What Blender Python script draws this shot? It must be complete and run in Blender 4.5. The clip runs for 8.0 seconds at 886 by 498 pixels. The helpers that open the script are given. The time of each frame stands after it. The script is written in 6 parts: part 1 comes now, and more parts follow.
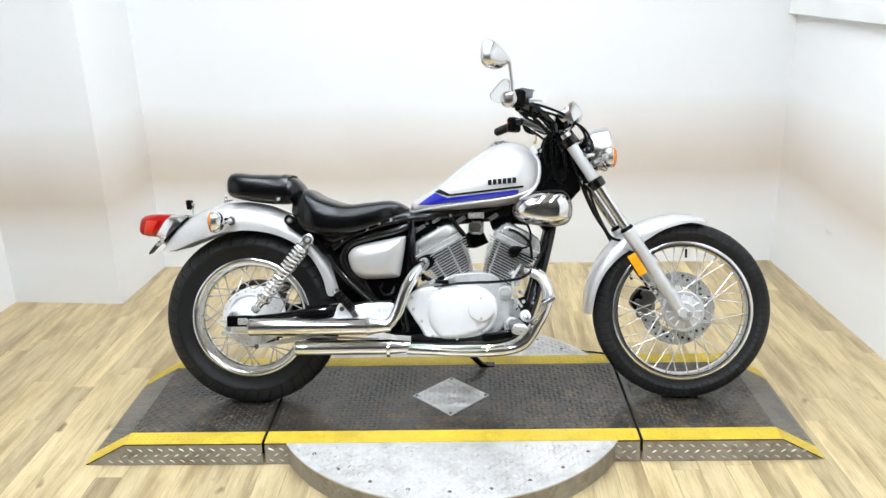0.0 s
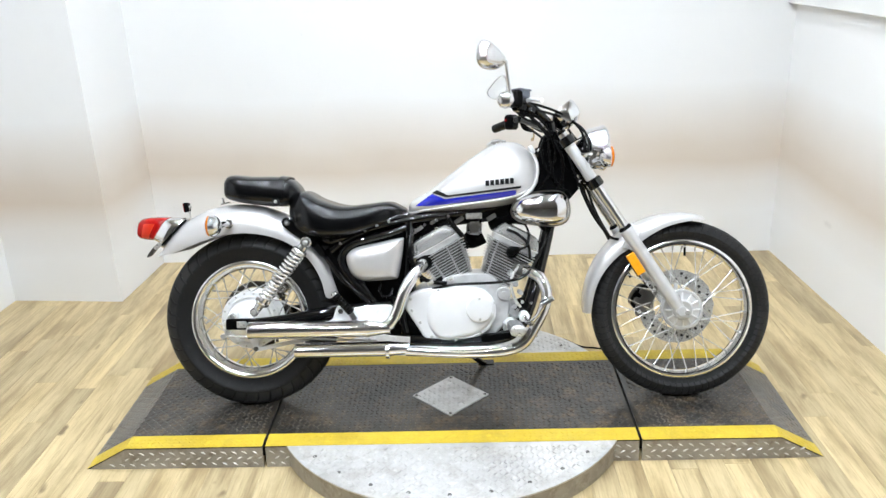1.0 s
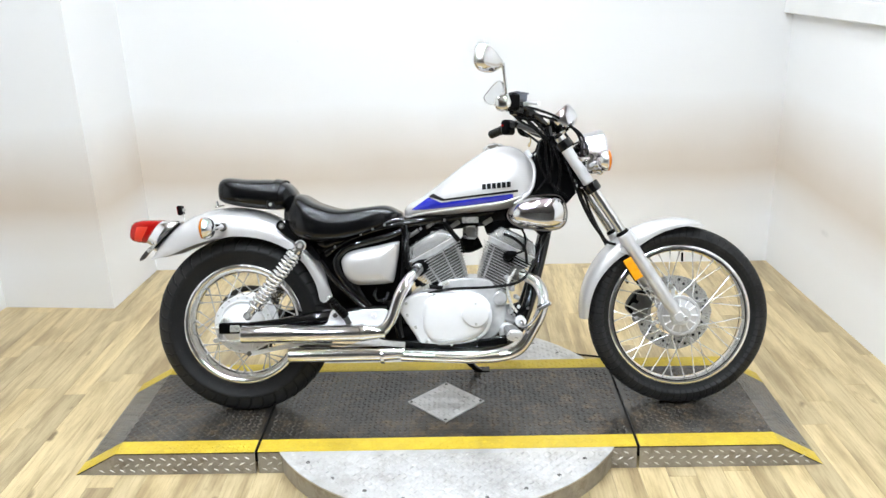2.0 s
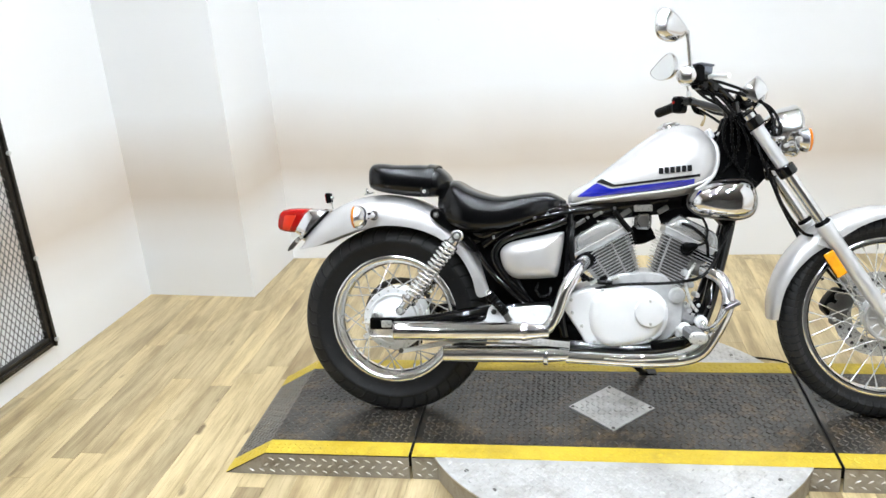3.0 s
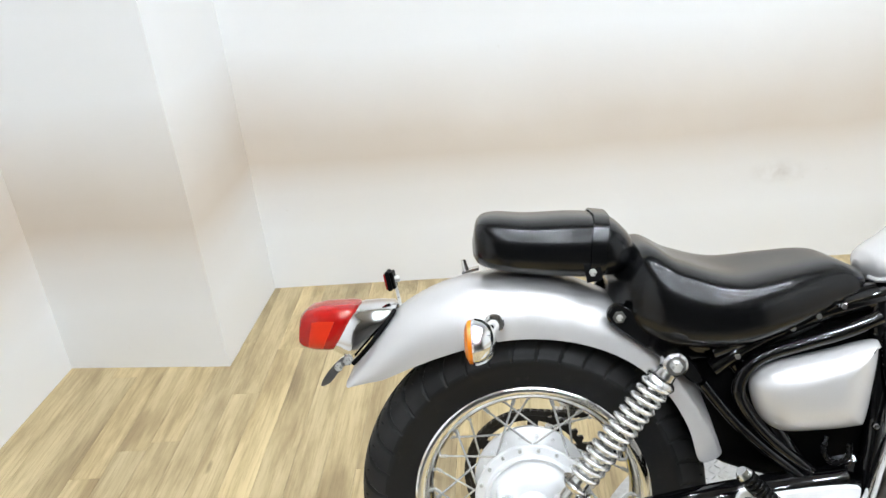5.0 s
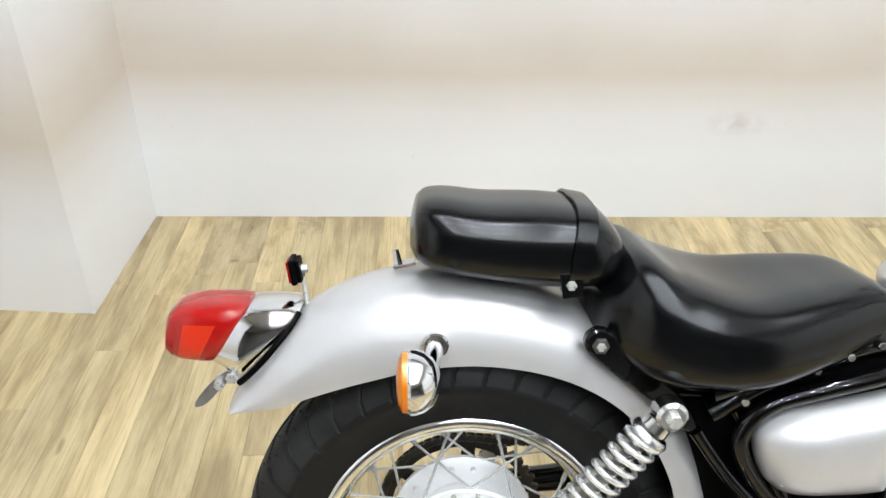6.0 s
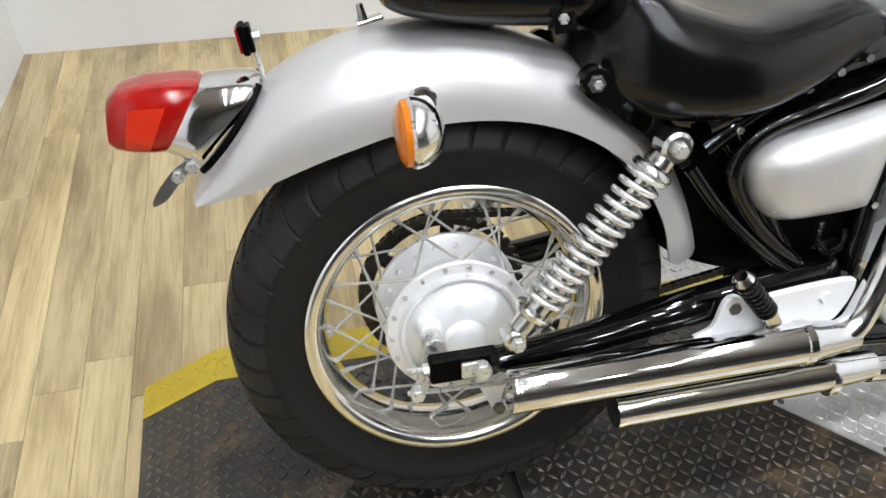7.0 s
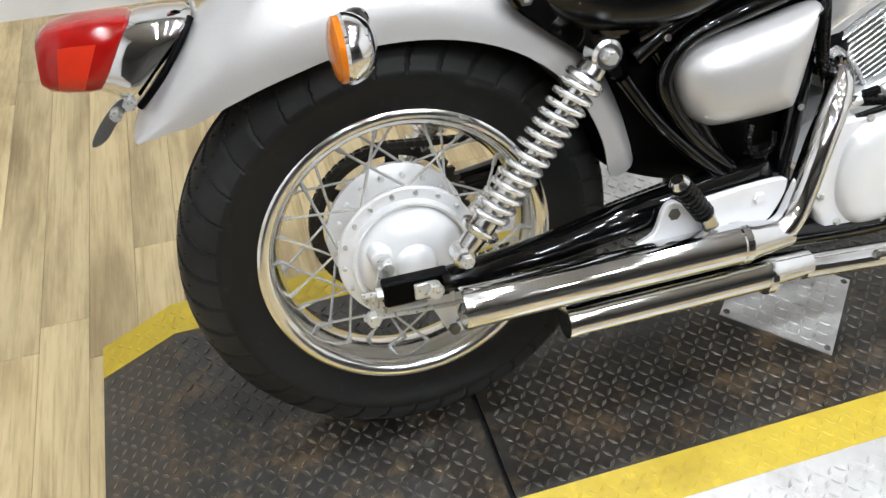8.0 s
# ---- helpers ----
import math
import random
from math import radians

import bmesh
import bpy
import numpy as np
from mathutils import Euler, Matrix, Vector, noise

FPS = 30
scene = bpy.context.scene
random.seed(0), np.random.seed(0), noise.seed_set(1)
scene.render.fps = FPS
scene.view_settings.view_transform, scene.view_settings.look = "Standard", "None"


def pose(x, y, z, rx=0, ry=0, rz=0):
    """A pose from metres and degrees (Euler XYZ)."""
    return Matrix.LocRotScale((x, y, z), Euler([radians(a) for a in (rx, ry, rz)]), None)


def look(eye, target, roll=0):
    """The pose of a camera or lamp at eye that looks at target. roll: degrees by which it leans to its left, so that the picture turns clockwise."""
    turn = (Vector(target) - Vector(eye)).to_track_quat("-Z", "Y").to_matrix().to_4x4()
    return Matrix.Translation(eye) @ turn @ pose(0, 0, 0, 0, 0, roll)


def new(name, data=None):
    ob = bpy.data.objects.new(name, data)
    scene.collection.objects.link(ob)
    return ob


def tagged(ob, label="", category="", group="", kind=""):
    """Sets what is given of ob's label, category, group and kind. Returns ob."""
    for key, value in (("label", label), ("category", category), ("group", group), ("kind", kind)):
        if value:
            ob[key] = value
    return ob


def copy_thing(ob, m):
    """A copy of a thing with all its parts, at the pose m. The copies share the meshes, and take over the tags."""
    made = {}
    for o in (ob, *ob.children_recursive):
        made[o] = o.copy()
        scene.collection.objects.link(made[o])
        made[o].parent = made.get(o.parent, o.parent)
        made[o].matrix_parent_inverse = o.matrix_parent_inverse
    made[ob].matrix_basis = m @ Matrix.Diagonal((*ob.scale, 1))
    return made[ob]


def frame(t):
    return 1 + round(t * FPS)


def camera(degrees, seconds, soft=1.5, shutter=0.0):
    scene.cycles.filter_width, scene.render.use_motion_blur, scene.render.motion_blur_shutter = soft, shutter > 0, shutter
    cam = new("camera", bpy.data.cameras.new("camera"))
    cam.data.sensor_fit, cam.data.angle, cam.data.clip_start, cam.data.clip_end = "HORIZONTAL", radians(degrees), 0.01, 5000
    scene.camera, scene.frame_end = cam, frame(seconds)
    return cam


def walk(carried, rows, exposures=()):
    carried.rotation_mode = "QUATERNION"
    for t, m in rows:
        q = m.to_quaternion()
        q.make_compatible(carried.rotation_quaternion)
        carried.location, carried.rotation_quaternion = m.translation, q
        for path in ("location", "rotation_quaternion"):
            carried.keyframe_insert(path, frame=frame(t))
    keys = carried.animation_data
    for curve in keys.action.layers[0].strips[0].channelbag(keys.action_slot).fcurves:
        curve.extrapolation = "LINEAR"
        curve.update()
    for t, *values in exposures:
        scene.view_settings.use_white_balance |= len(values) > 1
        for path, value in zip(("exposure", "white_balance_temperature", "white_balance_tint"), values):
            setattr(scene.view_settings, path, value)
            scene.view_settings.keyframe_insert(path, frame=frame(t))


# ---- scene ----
cam = camera(57.6, 8.0)
PATH = [
    (0, (0.779, -2.664, 1.512), (0.72, -0.776, 0.855), -1.5),
    (0.5, (0.78, -2.647, 1.551), (0.734, -0.767, 0.87), -1.6),
    (1, (0.788, -2.636, 1.576), (0.727, -0.764, 0.873), -2.1),
    (2.3, (0.775, -2.62, 1.509), (0.744, -0.73, 0.856), -1.2),
    (2.5, (0.761, -2.598, 1.495), (0.714, -0.707, 0.846), 0.3),
    (2.8, (0.684, -2.509, 1.48), (0.462, -0.65, 0.777), -2.2),
    (3, (0.6, -2.426, 1.479), (0.282, -0.574, 0.793), -4.2),
    (3.3, (0.454, -2.263, 1.484), (0.178, -0.418, 0.763), -5.7),
    (3.5, (0.407, -2.143, 1.47), (0.221, -0.298, 0.719), -7.2),
    (3.8, (0.363, -1.936, 1.409), (0.19, -0.125, 0.579), -4.8),
    (4, (0.329, -1.776, 1.414), (0.127, 0.044, 0.61), -4.1),
    (4.2, (0.267, -1.663, 1.421), (0.042, 0.162, 0.635), -4.9),
    (4.5, (0.153, -1.48, 1.392), (-0.075, 0.333, 0.578), -7.0),
    (4.7, (0.066, -1.359, 1.41), (-0.138, 0.449, 0.579), -7.6),
    (5.8, (-0.015, -0.859, 1.357), (-0.013, 0.843, 0.307), 0.6),
    (6, (-0.036, -0.819, 1.343), (0.026, 0.858, 0.255), 0.8),
    (6.2, (-0.072, -0.799, 1.335), (0.092, 0.859, 0.228), -0.8),
    (6.5, (-0.117, -0.783, 1.297), (0.118, 0.807, 0.106), -1.2),
    (6.8, (-0.143, -0.789, 1.247), (0.125, 0.686, -0.077), -1.3),
    (7, (-0.156, -0.803, 1.21), (0.166, 0.607, -0.172), 1.1),
    (7.2, (-0.174, -0.822, 1.184), (0.191, 0.524, -0.249), 3.2),
    (7.5, (-0.178, -0.842, 1.161), (0.214, 0.434, -0.328), 4.0),
    (8, (-0.156, -0.86, 1.181), (0.253, 0.473, -0.252), 0.0),
]
walk(cam, [(t, look(eye, target, roll)) for t, eye, target, roll in PATH], [(0, 0.0, 6350, 11), (3.0, 0.0, 6400, 11), (4.0, -0.05, 6400, 11), (6, -0.05, 6450, 11), (6.5, -0.12, 6500, 12), (7, -0.3, 6600, 12), (8, -0.32, 6600, 12)])


# ---- light ----
world = bpy.data.worlds.new("room_air")
scene.world = world
world.use_nodes = True
world.node_tree.nodes["Background"].inputs[0].default_value = (0.9, 0.95, 1.0, 1)
world.node_tree.nodes["Background"].inputs[1].default_value = 0.05
LAMP = 670.0
ROOM_H = 3.0


# ---- materials ----
class Nodes:
    """A small builder of node materials."""

    def __init__(self, name):
        self.mat = bpy.data.materials.new(name)
        self.mat.use_nodes = True
        self.tree = self.mat.node_tree
        self.bsdf = self.tree.nodes["Principled BSDF"]

    def add(self, kind, **values):
        node = self.tree.nodes.new(kind)
        for key, value in values.items():
            node.inputs[key.replace("_", " ")].default_value = value
        return node

    def link(self, a, b):
        self.tree.links.new(a, b)

    def coords(self, scale=(1, 1, 1), rot=(0, 0, 0), world_space=False):
        m = self.tree.nodes.new("ShaderNodeMapping")
        m.inputs["Scale"].default_value = scale
        m.inputs["Rotation"].default_value = rot
        if world_space:
            src = self.tree.nodes.new("ShaderNodeNewGeometry").outputs["Position"]
        else:
            src = self.tree.nodes.new("ShaderNodeTexCoord").outputs["Object"]
        self.link(src, m.inputs[0])
        return m.outputs[0]

    def noise(self, vec, scale, detail=4, rough=0.55):
        n = self.add("ShaderNodeTexNoise", Scale=scale, Detail=detail, Roughness=rough)
        self.link(vec, n.inputs["Vector"])
        return n.outputs["Fac"]

    def ramp(self, fac, stops):
        r = self.tree.nodes.new("ShaderNodeValToRGB")
        el = r.color_ramp.elements
        while len(el) < len(stops):
            el.new(0.5)
        for e, (p, c) in zip(el, stops):
            e.position = p
            e.color = (*c, 1) if len(c) == 3 else c
        self.link(fac, r.inputs[0])
        return r.outputs[0]

    def mix(self, fac, a, b, mode="MIX"):
        m = self.tree.nodes.new("ShaderNodeMix")
        m.data_type, m.blend_type = "RGBA", mode
        for sock, v in ((m.inputs[0], fac), (m.inputs[6], a), (m.inputs[7], b)):
            if isinstance(v, (int, float)):
                sock.default_value = v
            elif isinstance(v, tuple):
                sock.default_value = (*v, 1)
            else:
                self.link(v, sock)
        return m.outputs[2]

    def bump(self, height, strength=0.2, distance=0.002):
        b = self.add("ShaderNodeBump", Strength=strength, Distance=distance)
        self.link(height, b.inputs["Height"])
        self.link(b.outputs[0], self.bsdf.inputs["Normal"])

    def set(self, **values):
        for key, value in values.items():
            sock = self.bsdf.inputs[key.replace("_", " ")]
            if hasattr(value, "links"):
                self.link(value, sock)
            else:
                sock.default_value = (*value, 1) if isinstance(value, tuple) and len(value) == 3 else value
        return self.mat


def grey(v):
    return (v, v, v)


def plain(name, colour, rough=0.4, metal=0.0, vary=0.06, scale=40, bump=0.05, coat=0.0, gloss=0.5):
    """Colour with a slight large and small variation, and a fine relief."""
    n = Nodes(name)
    v = n.coords()
    big, fine = n.noise(v, scale * 0.25), n.noise(v, scale * 6, 3)
    dark = tuple(c * (1 - vary * 2.2) for c in colour)
    light = tuple(min(1, c * (1 + vary)) for c in colour)
    col = n.mix(n.ramp(big, [(0.3, grey(0)), (0.7, grey(1))]), dark, light)
    rg = n.ramp(fine, [(0.3, grey(max(0.02, rough * 0.82))), (0.7, grey(min(1, rough * 1.18)))])
    if bump:
        n.bump(fine, bump, 0.001)
    return n.set(Base_Color=col, Roughness=rg, Metallic=metal, Coat_Weight=coat, Coat_Roughness=0.04, Specular_IOR_Level=gloss)


def wall_paint():
    n = Nodes("wall_paint")
    v = n.coords(world_space=True)
    sep = n.tree.nodes.new("ShaderNodeSeparateXYZ")
    n.link(v, sep.inputs[0])
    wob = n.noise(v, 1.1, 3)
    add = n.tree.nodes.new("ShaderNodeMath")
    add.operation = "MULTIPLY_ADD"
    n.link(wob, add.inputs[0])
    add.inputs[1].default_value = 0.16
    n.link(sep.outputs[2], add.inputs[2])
    # the soft warm band of shade on the walls, painted in by height
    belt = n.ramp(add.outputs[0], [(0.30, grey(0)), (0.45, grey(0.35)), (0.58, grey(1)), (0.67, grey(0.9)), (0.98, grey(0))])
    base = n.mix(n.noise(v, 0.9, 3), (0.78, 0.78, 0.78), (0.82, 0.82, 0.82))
    dull = n.mix(n.noise(v, 2.2, 4), (0.59, 0.512, 0.435), (0.665, 0.595, 0.522))
    col = n.mix(belt, base, dull)
    spots = n.ramp(n.noise(v, 17, 2), [(0.76, grey(0)), (0.8, grey(1))])
    col = n.mix(n.mix(spots, grey(0), grey(0.25)), col, (0.62, 0.58, 0.53))
    # two rubbed marks left by tyres and boxes
    for at, stretch, size, ink in (((0.94, 1.43, 0.335), (1.0, 1.0, 2.0), 0.11, (0.36, 0.29, 0.23)), ((2.412, 0.837, 0.343), (1.0, 0.9, 2.6), 0.05, (0.30, 0.28, 0.27))):
        d = n.tree.nodes.new("ShaderNodeVectorMath")
        d.operation = "SUBTRACT"
        n.link(v, d.inputs[0])
        d.inputs[1].default_value = at
        e = n.tree.nodes.new("ShaderNodeVectorMath")
        e.operation = "MULTIPLY"
        n.link(d.outputs[0], e.inputs[0])
        e.inputs[1].default_value = stretch
        f = n.tree.nodes.new("ShaderNodeVectorMath")
        f.operation = "LENGTH"
        n.link(e.outputs[0], f.inputs[0])
        near = n.ramp(f.outputs["Value"], [(0.0, grey(1)), (size, grey(0))])
        rub = n.ramp(n.noise(v, 16, 4, 0.55), [(0.36, grey(0)), (0.68, grey(0.42))])
        col = n.mix(n.mix(1.0, near, rub, "MULTIPLY"), col, ink)
    n.bump(n.noise(v, 260, 3), 0.08, 0.001)
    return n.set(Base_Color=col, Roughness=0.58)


def plank_wood():
    n = Nodes("vinyl_plank")
    info = n.tree.nodes.new("ShaderNodeObjectInfo")
    off = n.tree.nodes.new("ShaderNodeVectorMath")
    off.operation = "MULTIPLY_ADD"
    cmb = n.tree.nodes.new("ShaderNodeCombineXYZ")
    for i in range(3):
        n.link(info.outputs["Random"], cmb.inputs[i])
    n.link(cmb.outputs[0], off.inputs[0])
    off.inputs[1].default_value = (37, 91, 53)
    tc = n.tree.nodes.new("ShaderNodeTexCoord")
    n.link(tc.outputs["Object"], off.inputs[2])

    def scaled(s):
        m = n.tree.nodes.new("ShaderNodeMapping")
        m.inputs["Scale"].default_value = s
        n.link(off.outputs[0], m.inputs[0])
        return m.outputs[0]

    streak = n.noise(scaled((7, 0.9, 1)), 2.2, 5, 0.6)
    grain = n.noise(scaled((60, 2.2, 1)), 3.0, 5, 0.65)
    cloud = n.noise(scaled((8, 2.0, 1)), 1.5, 4, 0.6)
    knots = n.noise(scaled((7, 3.4, 1)), 1.5, 2)
    col = n.ramp(streak, [(0.27, (0.290, 0.212, 0.112)), (0.40, (0.410, 0.315, 0.170)), (0.53, (0.550, 0.438, 0.248)), (0.70, (0.655, 0.535, 0.315))])
    fine = n.ramp(grain, [(0.33, (0.62, 0.58, 0.53)), (0.52, (1, 1, 1))])
    col = n.mix(0.6, col, fine, "MULTIPLY")
    tone = n.ramp(info.outputs["Random"], [(0.0, (0.78, 0.78, 0.79)), (0.5, (0.98, 0.97, 0.95)), (1.0, (1.14, 1.12, 1.06))])
    col = n.mix(0.9, col, tone, "MULTIPLY")
    col = n.mix(n.ramp(cloud, [(0.52, grey(0)), (0.72, grey(0.55))]), col, (0.235, 0.160, 0.078))
    col = n.mix(n.ramp(knots, [(0.71, grey(0)), (0.77, grey(0.85))]), col, (0.12, 0.075, 0.035))
    n.bump(grain, 0.12, 0.0008)
    rg = n.ramp(streak, [(0.3, grey(0.36)), (0.7, grey(0.50))])
    return n.set(Base_Color=col, Roughness=rg)


def deck_plate(name, dark, light, rough, metal, dirt, coat=0.0, dust=0.0):
    """Worn painted or bare tread plate with rubbed, rusty and dusty patches."""
    n = Nodes(name)
    v = n.coords(world_space=True)
    a, b, c = n.noise(v, 5, 5, 0.65), n.noise(v, 42, 4, 0.6), n.noise(v, 260, 3)
    col = n.mix(n.ramp(a, [(0.35, grey(0)), (0.68, grey(1))]), dark, light)
    col = n.mix(n.ramp(b, [(0.56, grey(0)), (0.70, grey(0.35))]), col, tuple(min(1, k * 1.35 + 0.015) for k in light))
    col = n.mix(n.ramp(n.noise(v, 17, 6, 0.75), [(0.50, grey(0)), (0.66, grey(dirt * 0.8))]), col, (0.115, 0.075, 0.036))
    col = n.mix(n.ramp(n.noise(v, 3.1, 5, 0.6), [(0.58, grey(0)), (0.70, grey(dirt * 0.8))]), col, (0.012, 0.010, 0.008))
    n.bump(c, 0.15, 0.001)
    rg = n.ramp(b, [(0.3, grey(rough * 0.8)), (0.7, grey(min(1, rough * 1.25)))])
    return n.set(Base_Color=col, Roughness=rg, Metallic=metal, Coat_Weight=coat, Coat_Roughness=0.24, Sheen_Weight=dust, Sheen_Roughness=0.45)


def leather():
    n = Nodes("black_vinyl")
    v = n.coords()
    col = n.mix(n.noise(v, 9), (0.0011, 0.0012, 0.0014), (0.0022, 0.0023, 0.0026))
    n.bump(n.noise(v, 900, 2), 0.03, 0.0004)
    return n.set(Base_Color=col, Roughness=n.ramp(n.noise(v, 4), [(0.3, grey(0.18)), (0.7, grey(0.225))]), Specular_IOR_Level=0.36)


def rubber():
    n = Nodes("tyre_rubber")
    v = n.coords()
    col = n.mix(n.noise(v, 11, 5), (0.0075, 0.0075, 0.0077), (0.012, 0.012, 0.0122))
    col = n.mix(n.ramp(n.noise(v, 60, 4), [(0.6, grey(0)), (0.75, grey(0.4))]), col, (0.03, 0.028, 0.026))
    n.bump(n.noise(v, 500, 2), 0.15, 0.0006)
    return n.set(Base_Color=col, Roughness=n.ramp(n.noise(v, 20), [(0.3, grey(0.45)), (0.7, grey(0.55))]), Specular_IOR_Level=0.20)


def chrome(name="chrome", rough=0.045, tint=(0.74, 0.74, 0.745)):
    n = Nodes(name)
    v = n.coords()
    rg = n.ramp(n.noise(v, 70, 4), [(0.35, grey(rough * 0.7)), (0.75, grey(rough * 1.9))])
    return n.set(Base_Color=n.mix(n.noise(v, 6), tuple(t * 0.95 for t in tint), tint), Roughness=rg, Metallic=1.0)


def silver_paint():
    n = Nodes("silver_paint")
    v = n.coords()
    flake = n.noise(v, 900, 2)
    col = n.mix(flake, (0.50, 0.488, 0.482), (0.585, 0.572, 0.565))
    return n.set(Base_Color=col, Roughness=0.42, Metallic=0.50, Coat_Weight=0.9, Coat_Roughness=0.035)


def glow(name, colour, strength):
    n = Nodes(name)
    return n.set(Base_Color=colour, Emission_Color=colour, Emission_Strength=strength)


def lens(name, colour, rough=0.12):
    n = Nodes(name)
    v = n.coords()
    n.bump(n.noise(v, 160, 2), 0.25, 0.001)
    col = n.mix(n.noise(v, 25), tuple(c * 0.8 for c in colour), colour)
    return n.set(Base_Color=col, Roughness=rough, Transmission_Weight=0.25, Coat_Weight=0.25, Specular_IOR_Level=0.35)


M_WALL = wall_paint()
M_CEIL = plain("ceiling_taupe", (0.42, 0.40, 0.38), 0.8, vary=0.03, scale=6)
M_SHOP = plain("unseen_shop_paint", (0.56, 0.55, 0.53), 0.6, vary=0.1, scale=4)
M_TRIM = plain("white_trim", (0.80, 0.80, 0.79), 0.38, vary=0.03, scale=8)
M_PLANK = plank_wood()
M_SUB = plain("floor_underlay", (0.10, 0.075, 0.05), 0.9)
M_DECK = deck_plate("worn_deck_plate", (0.003, 0.0024, 0.0018), (0.030, 0.025, 0.019), 0.34, 0.1, 0.95, 0.6, 0.15)
M_BARE = deck_plate("bare_tread_plate", (0.50, 0.492, 0.478), (0.66, 0.65, 0.64), 0.36, 0.4, 0.3)
M_LUG = deck_plate("worn_lug_steel", (0.012, 0.010, 0.007), (0.125, 0.104, 0.078), 0.40, 0.35, 0.95, 0.6, 0.25)
M_SPOKE = plain("bright_spoke_steel", (0.72, 0.72, 0.71), 0.24, 0.6, vary=0.06, scale=90, bump=0.0)
M_TREAD = plain("worn_sheen_tread", (0.019, 0.019, 0.0193), 0.44, vary=0.16, scale=60, bump=0.12, gloss=0.22)
M_RIM = chrome("rim_chrome", 0.12, (0.86, 0.86, 0.855))
M_COIL = plain("spring_chrome", (0.86, 0.86, 0.85), 0.18, 0.75, vary=0.04, scale=90, bump=0.0)
M_SHOPFLOOR = plain("unseen_shop_floor", (0.34, 0.32, 0.29), 0.45, vary=0.15, scale=5)
M_SKIRT = deck_plate("skirt_plate", (0.27, 0.25, 0.215), (0.40, 0.375, 0.335), 0.40, 0.4, 0.6)
M_YELLOW = deck_plate("yellow_line_paint", (0.49, 0.345, 0.020), (0.60, 0.445, 0.036), 0.42, 0.0, 0.2)
M_JOINT = plain("joint_dark", (0.012, 0.011, 0.010), 0.7)
M_SEAT = leather()
M_RUBBER = rubber()
M_CHROME = chrome()
M_CHROME_SOFT = chrome("satin_chrome", 0.14, (0.72, 0.72, 0.72))
M_SILVER = silver_paint()
M_ALU = plain("cast_aluminium", (0.83, 0.83, 0.835), 0.34, 0.22, vary=0.03, scale=40, bump=0.03, coat=0.25)
M_ALU_RAW = plain("rough_aluminium", (0.66, 0.66, 0.66), 0.38, 0.5, vary=0.1, scale=90, bump=0.2)
M_FIN = plain("fin_aluminium", (0.66, 0.66, 0.66), 0.30, 0.75, vary=0.08, scale=80, bump=0.1)
M_BLACK = plain("black_gloss_paint", (0.002, 0.002, 0.0022), 0.055, vary=0.1, scale=20, bump=0.0, coat=0.0, gloss=0.48)
M_BLACKM = plain("black_matt_plastic", (0.0012, 0.0012, 0.0013), 0.45, vary=0.12, scale=50, bump=0.05, gloss=0.05)
M_HOSE = plain("hose_rubber", (0.002, 0.002, 0.002), 0.26, vary=0.1, gloss=0.16)
M_FORK = plain("satin_fork", (0.66, 0.66, 0.665), 0.38, 0.5, vary=0.05, scale=50, bump=0.05)
M_PEGPAD = plain("worn_peg_rubber", (0.13, 0.13, 0.132), 0.5, vary=0.1)
M_STEEL = plain("dark_steel", (0.17, 0.165, 0.155), 0.38, 0.85, vary=0.15, scale=60)
M_ZINC = plain("zinc_plated", (0.58, 0.575, 0.55), 0.30, 0.55, vary=0.08, scale=30, bump=0.0)
M_BLUE = plain("blue_decal", (0.008, 0.014, 0.36), 0.22, vary=0.06, coat=0.8)
M_DECAL = plain("black_decal", (0.006, 0.006, 0.0065), 0.45, bump=0.0, gloss=0.12)
M_RED = lens("red_lens", (0.46, 0.008, 0.006))
M_RED_IN = lens("red_reflex", (0.80, 0.038, 0.010), 0.3)
M_AMBER = lens("amber_lens", (0.86, 0.24, 0.010))
M_REFLEX = plain("orange_reflex", (0.88, 0.36, 0.010), 0.22, vary=0.08, scale=200, bump=0.3, coat=0.7)
M_MIRROR = chrome("mirror_glass", 0.01, (0.86, 0.87, 0.87))
M_GREYPL = plain("grey_plastic", (0.13, 0.14, 0.165), 0.38, gloss=0.25)
M_GATE = plain("oily_steel", (0.045, 0.040, 0.034), 0.34, 0.7, vary=0.25, scale=24, bump=0.2)
M_GLOW = glow("lamp_diffuser", (0.865, 0.94, 1.0), LAMP)
n_glass = Nodes("clear_lens")
M_GLASS = n_glass.set(Base_Color=(0.95, 0.96, 0.97), Roughness=0.03, Transmission_Weight=1.0, IOR=1.45)


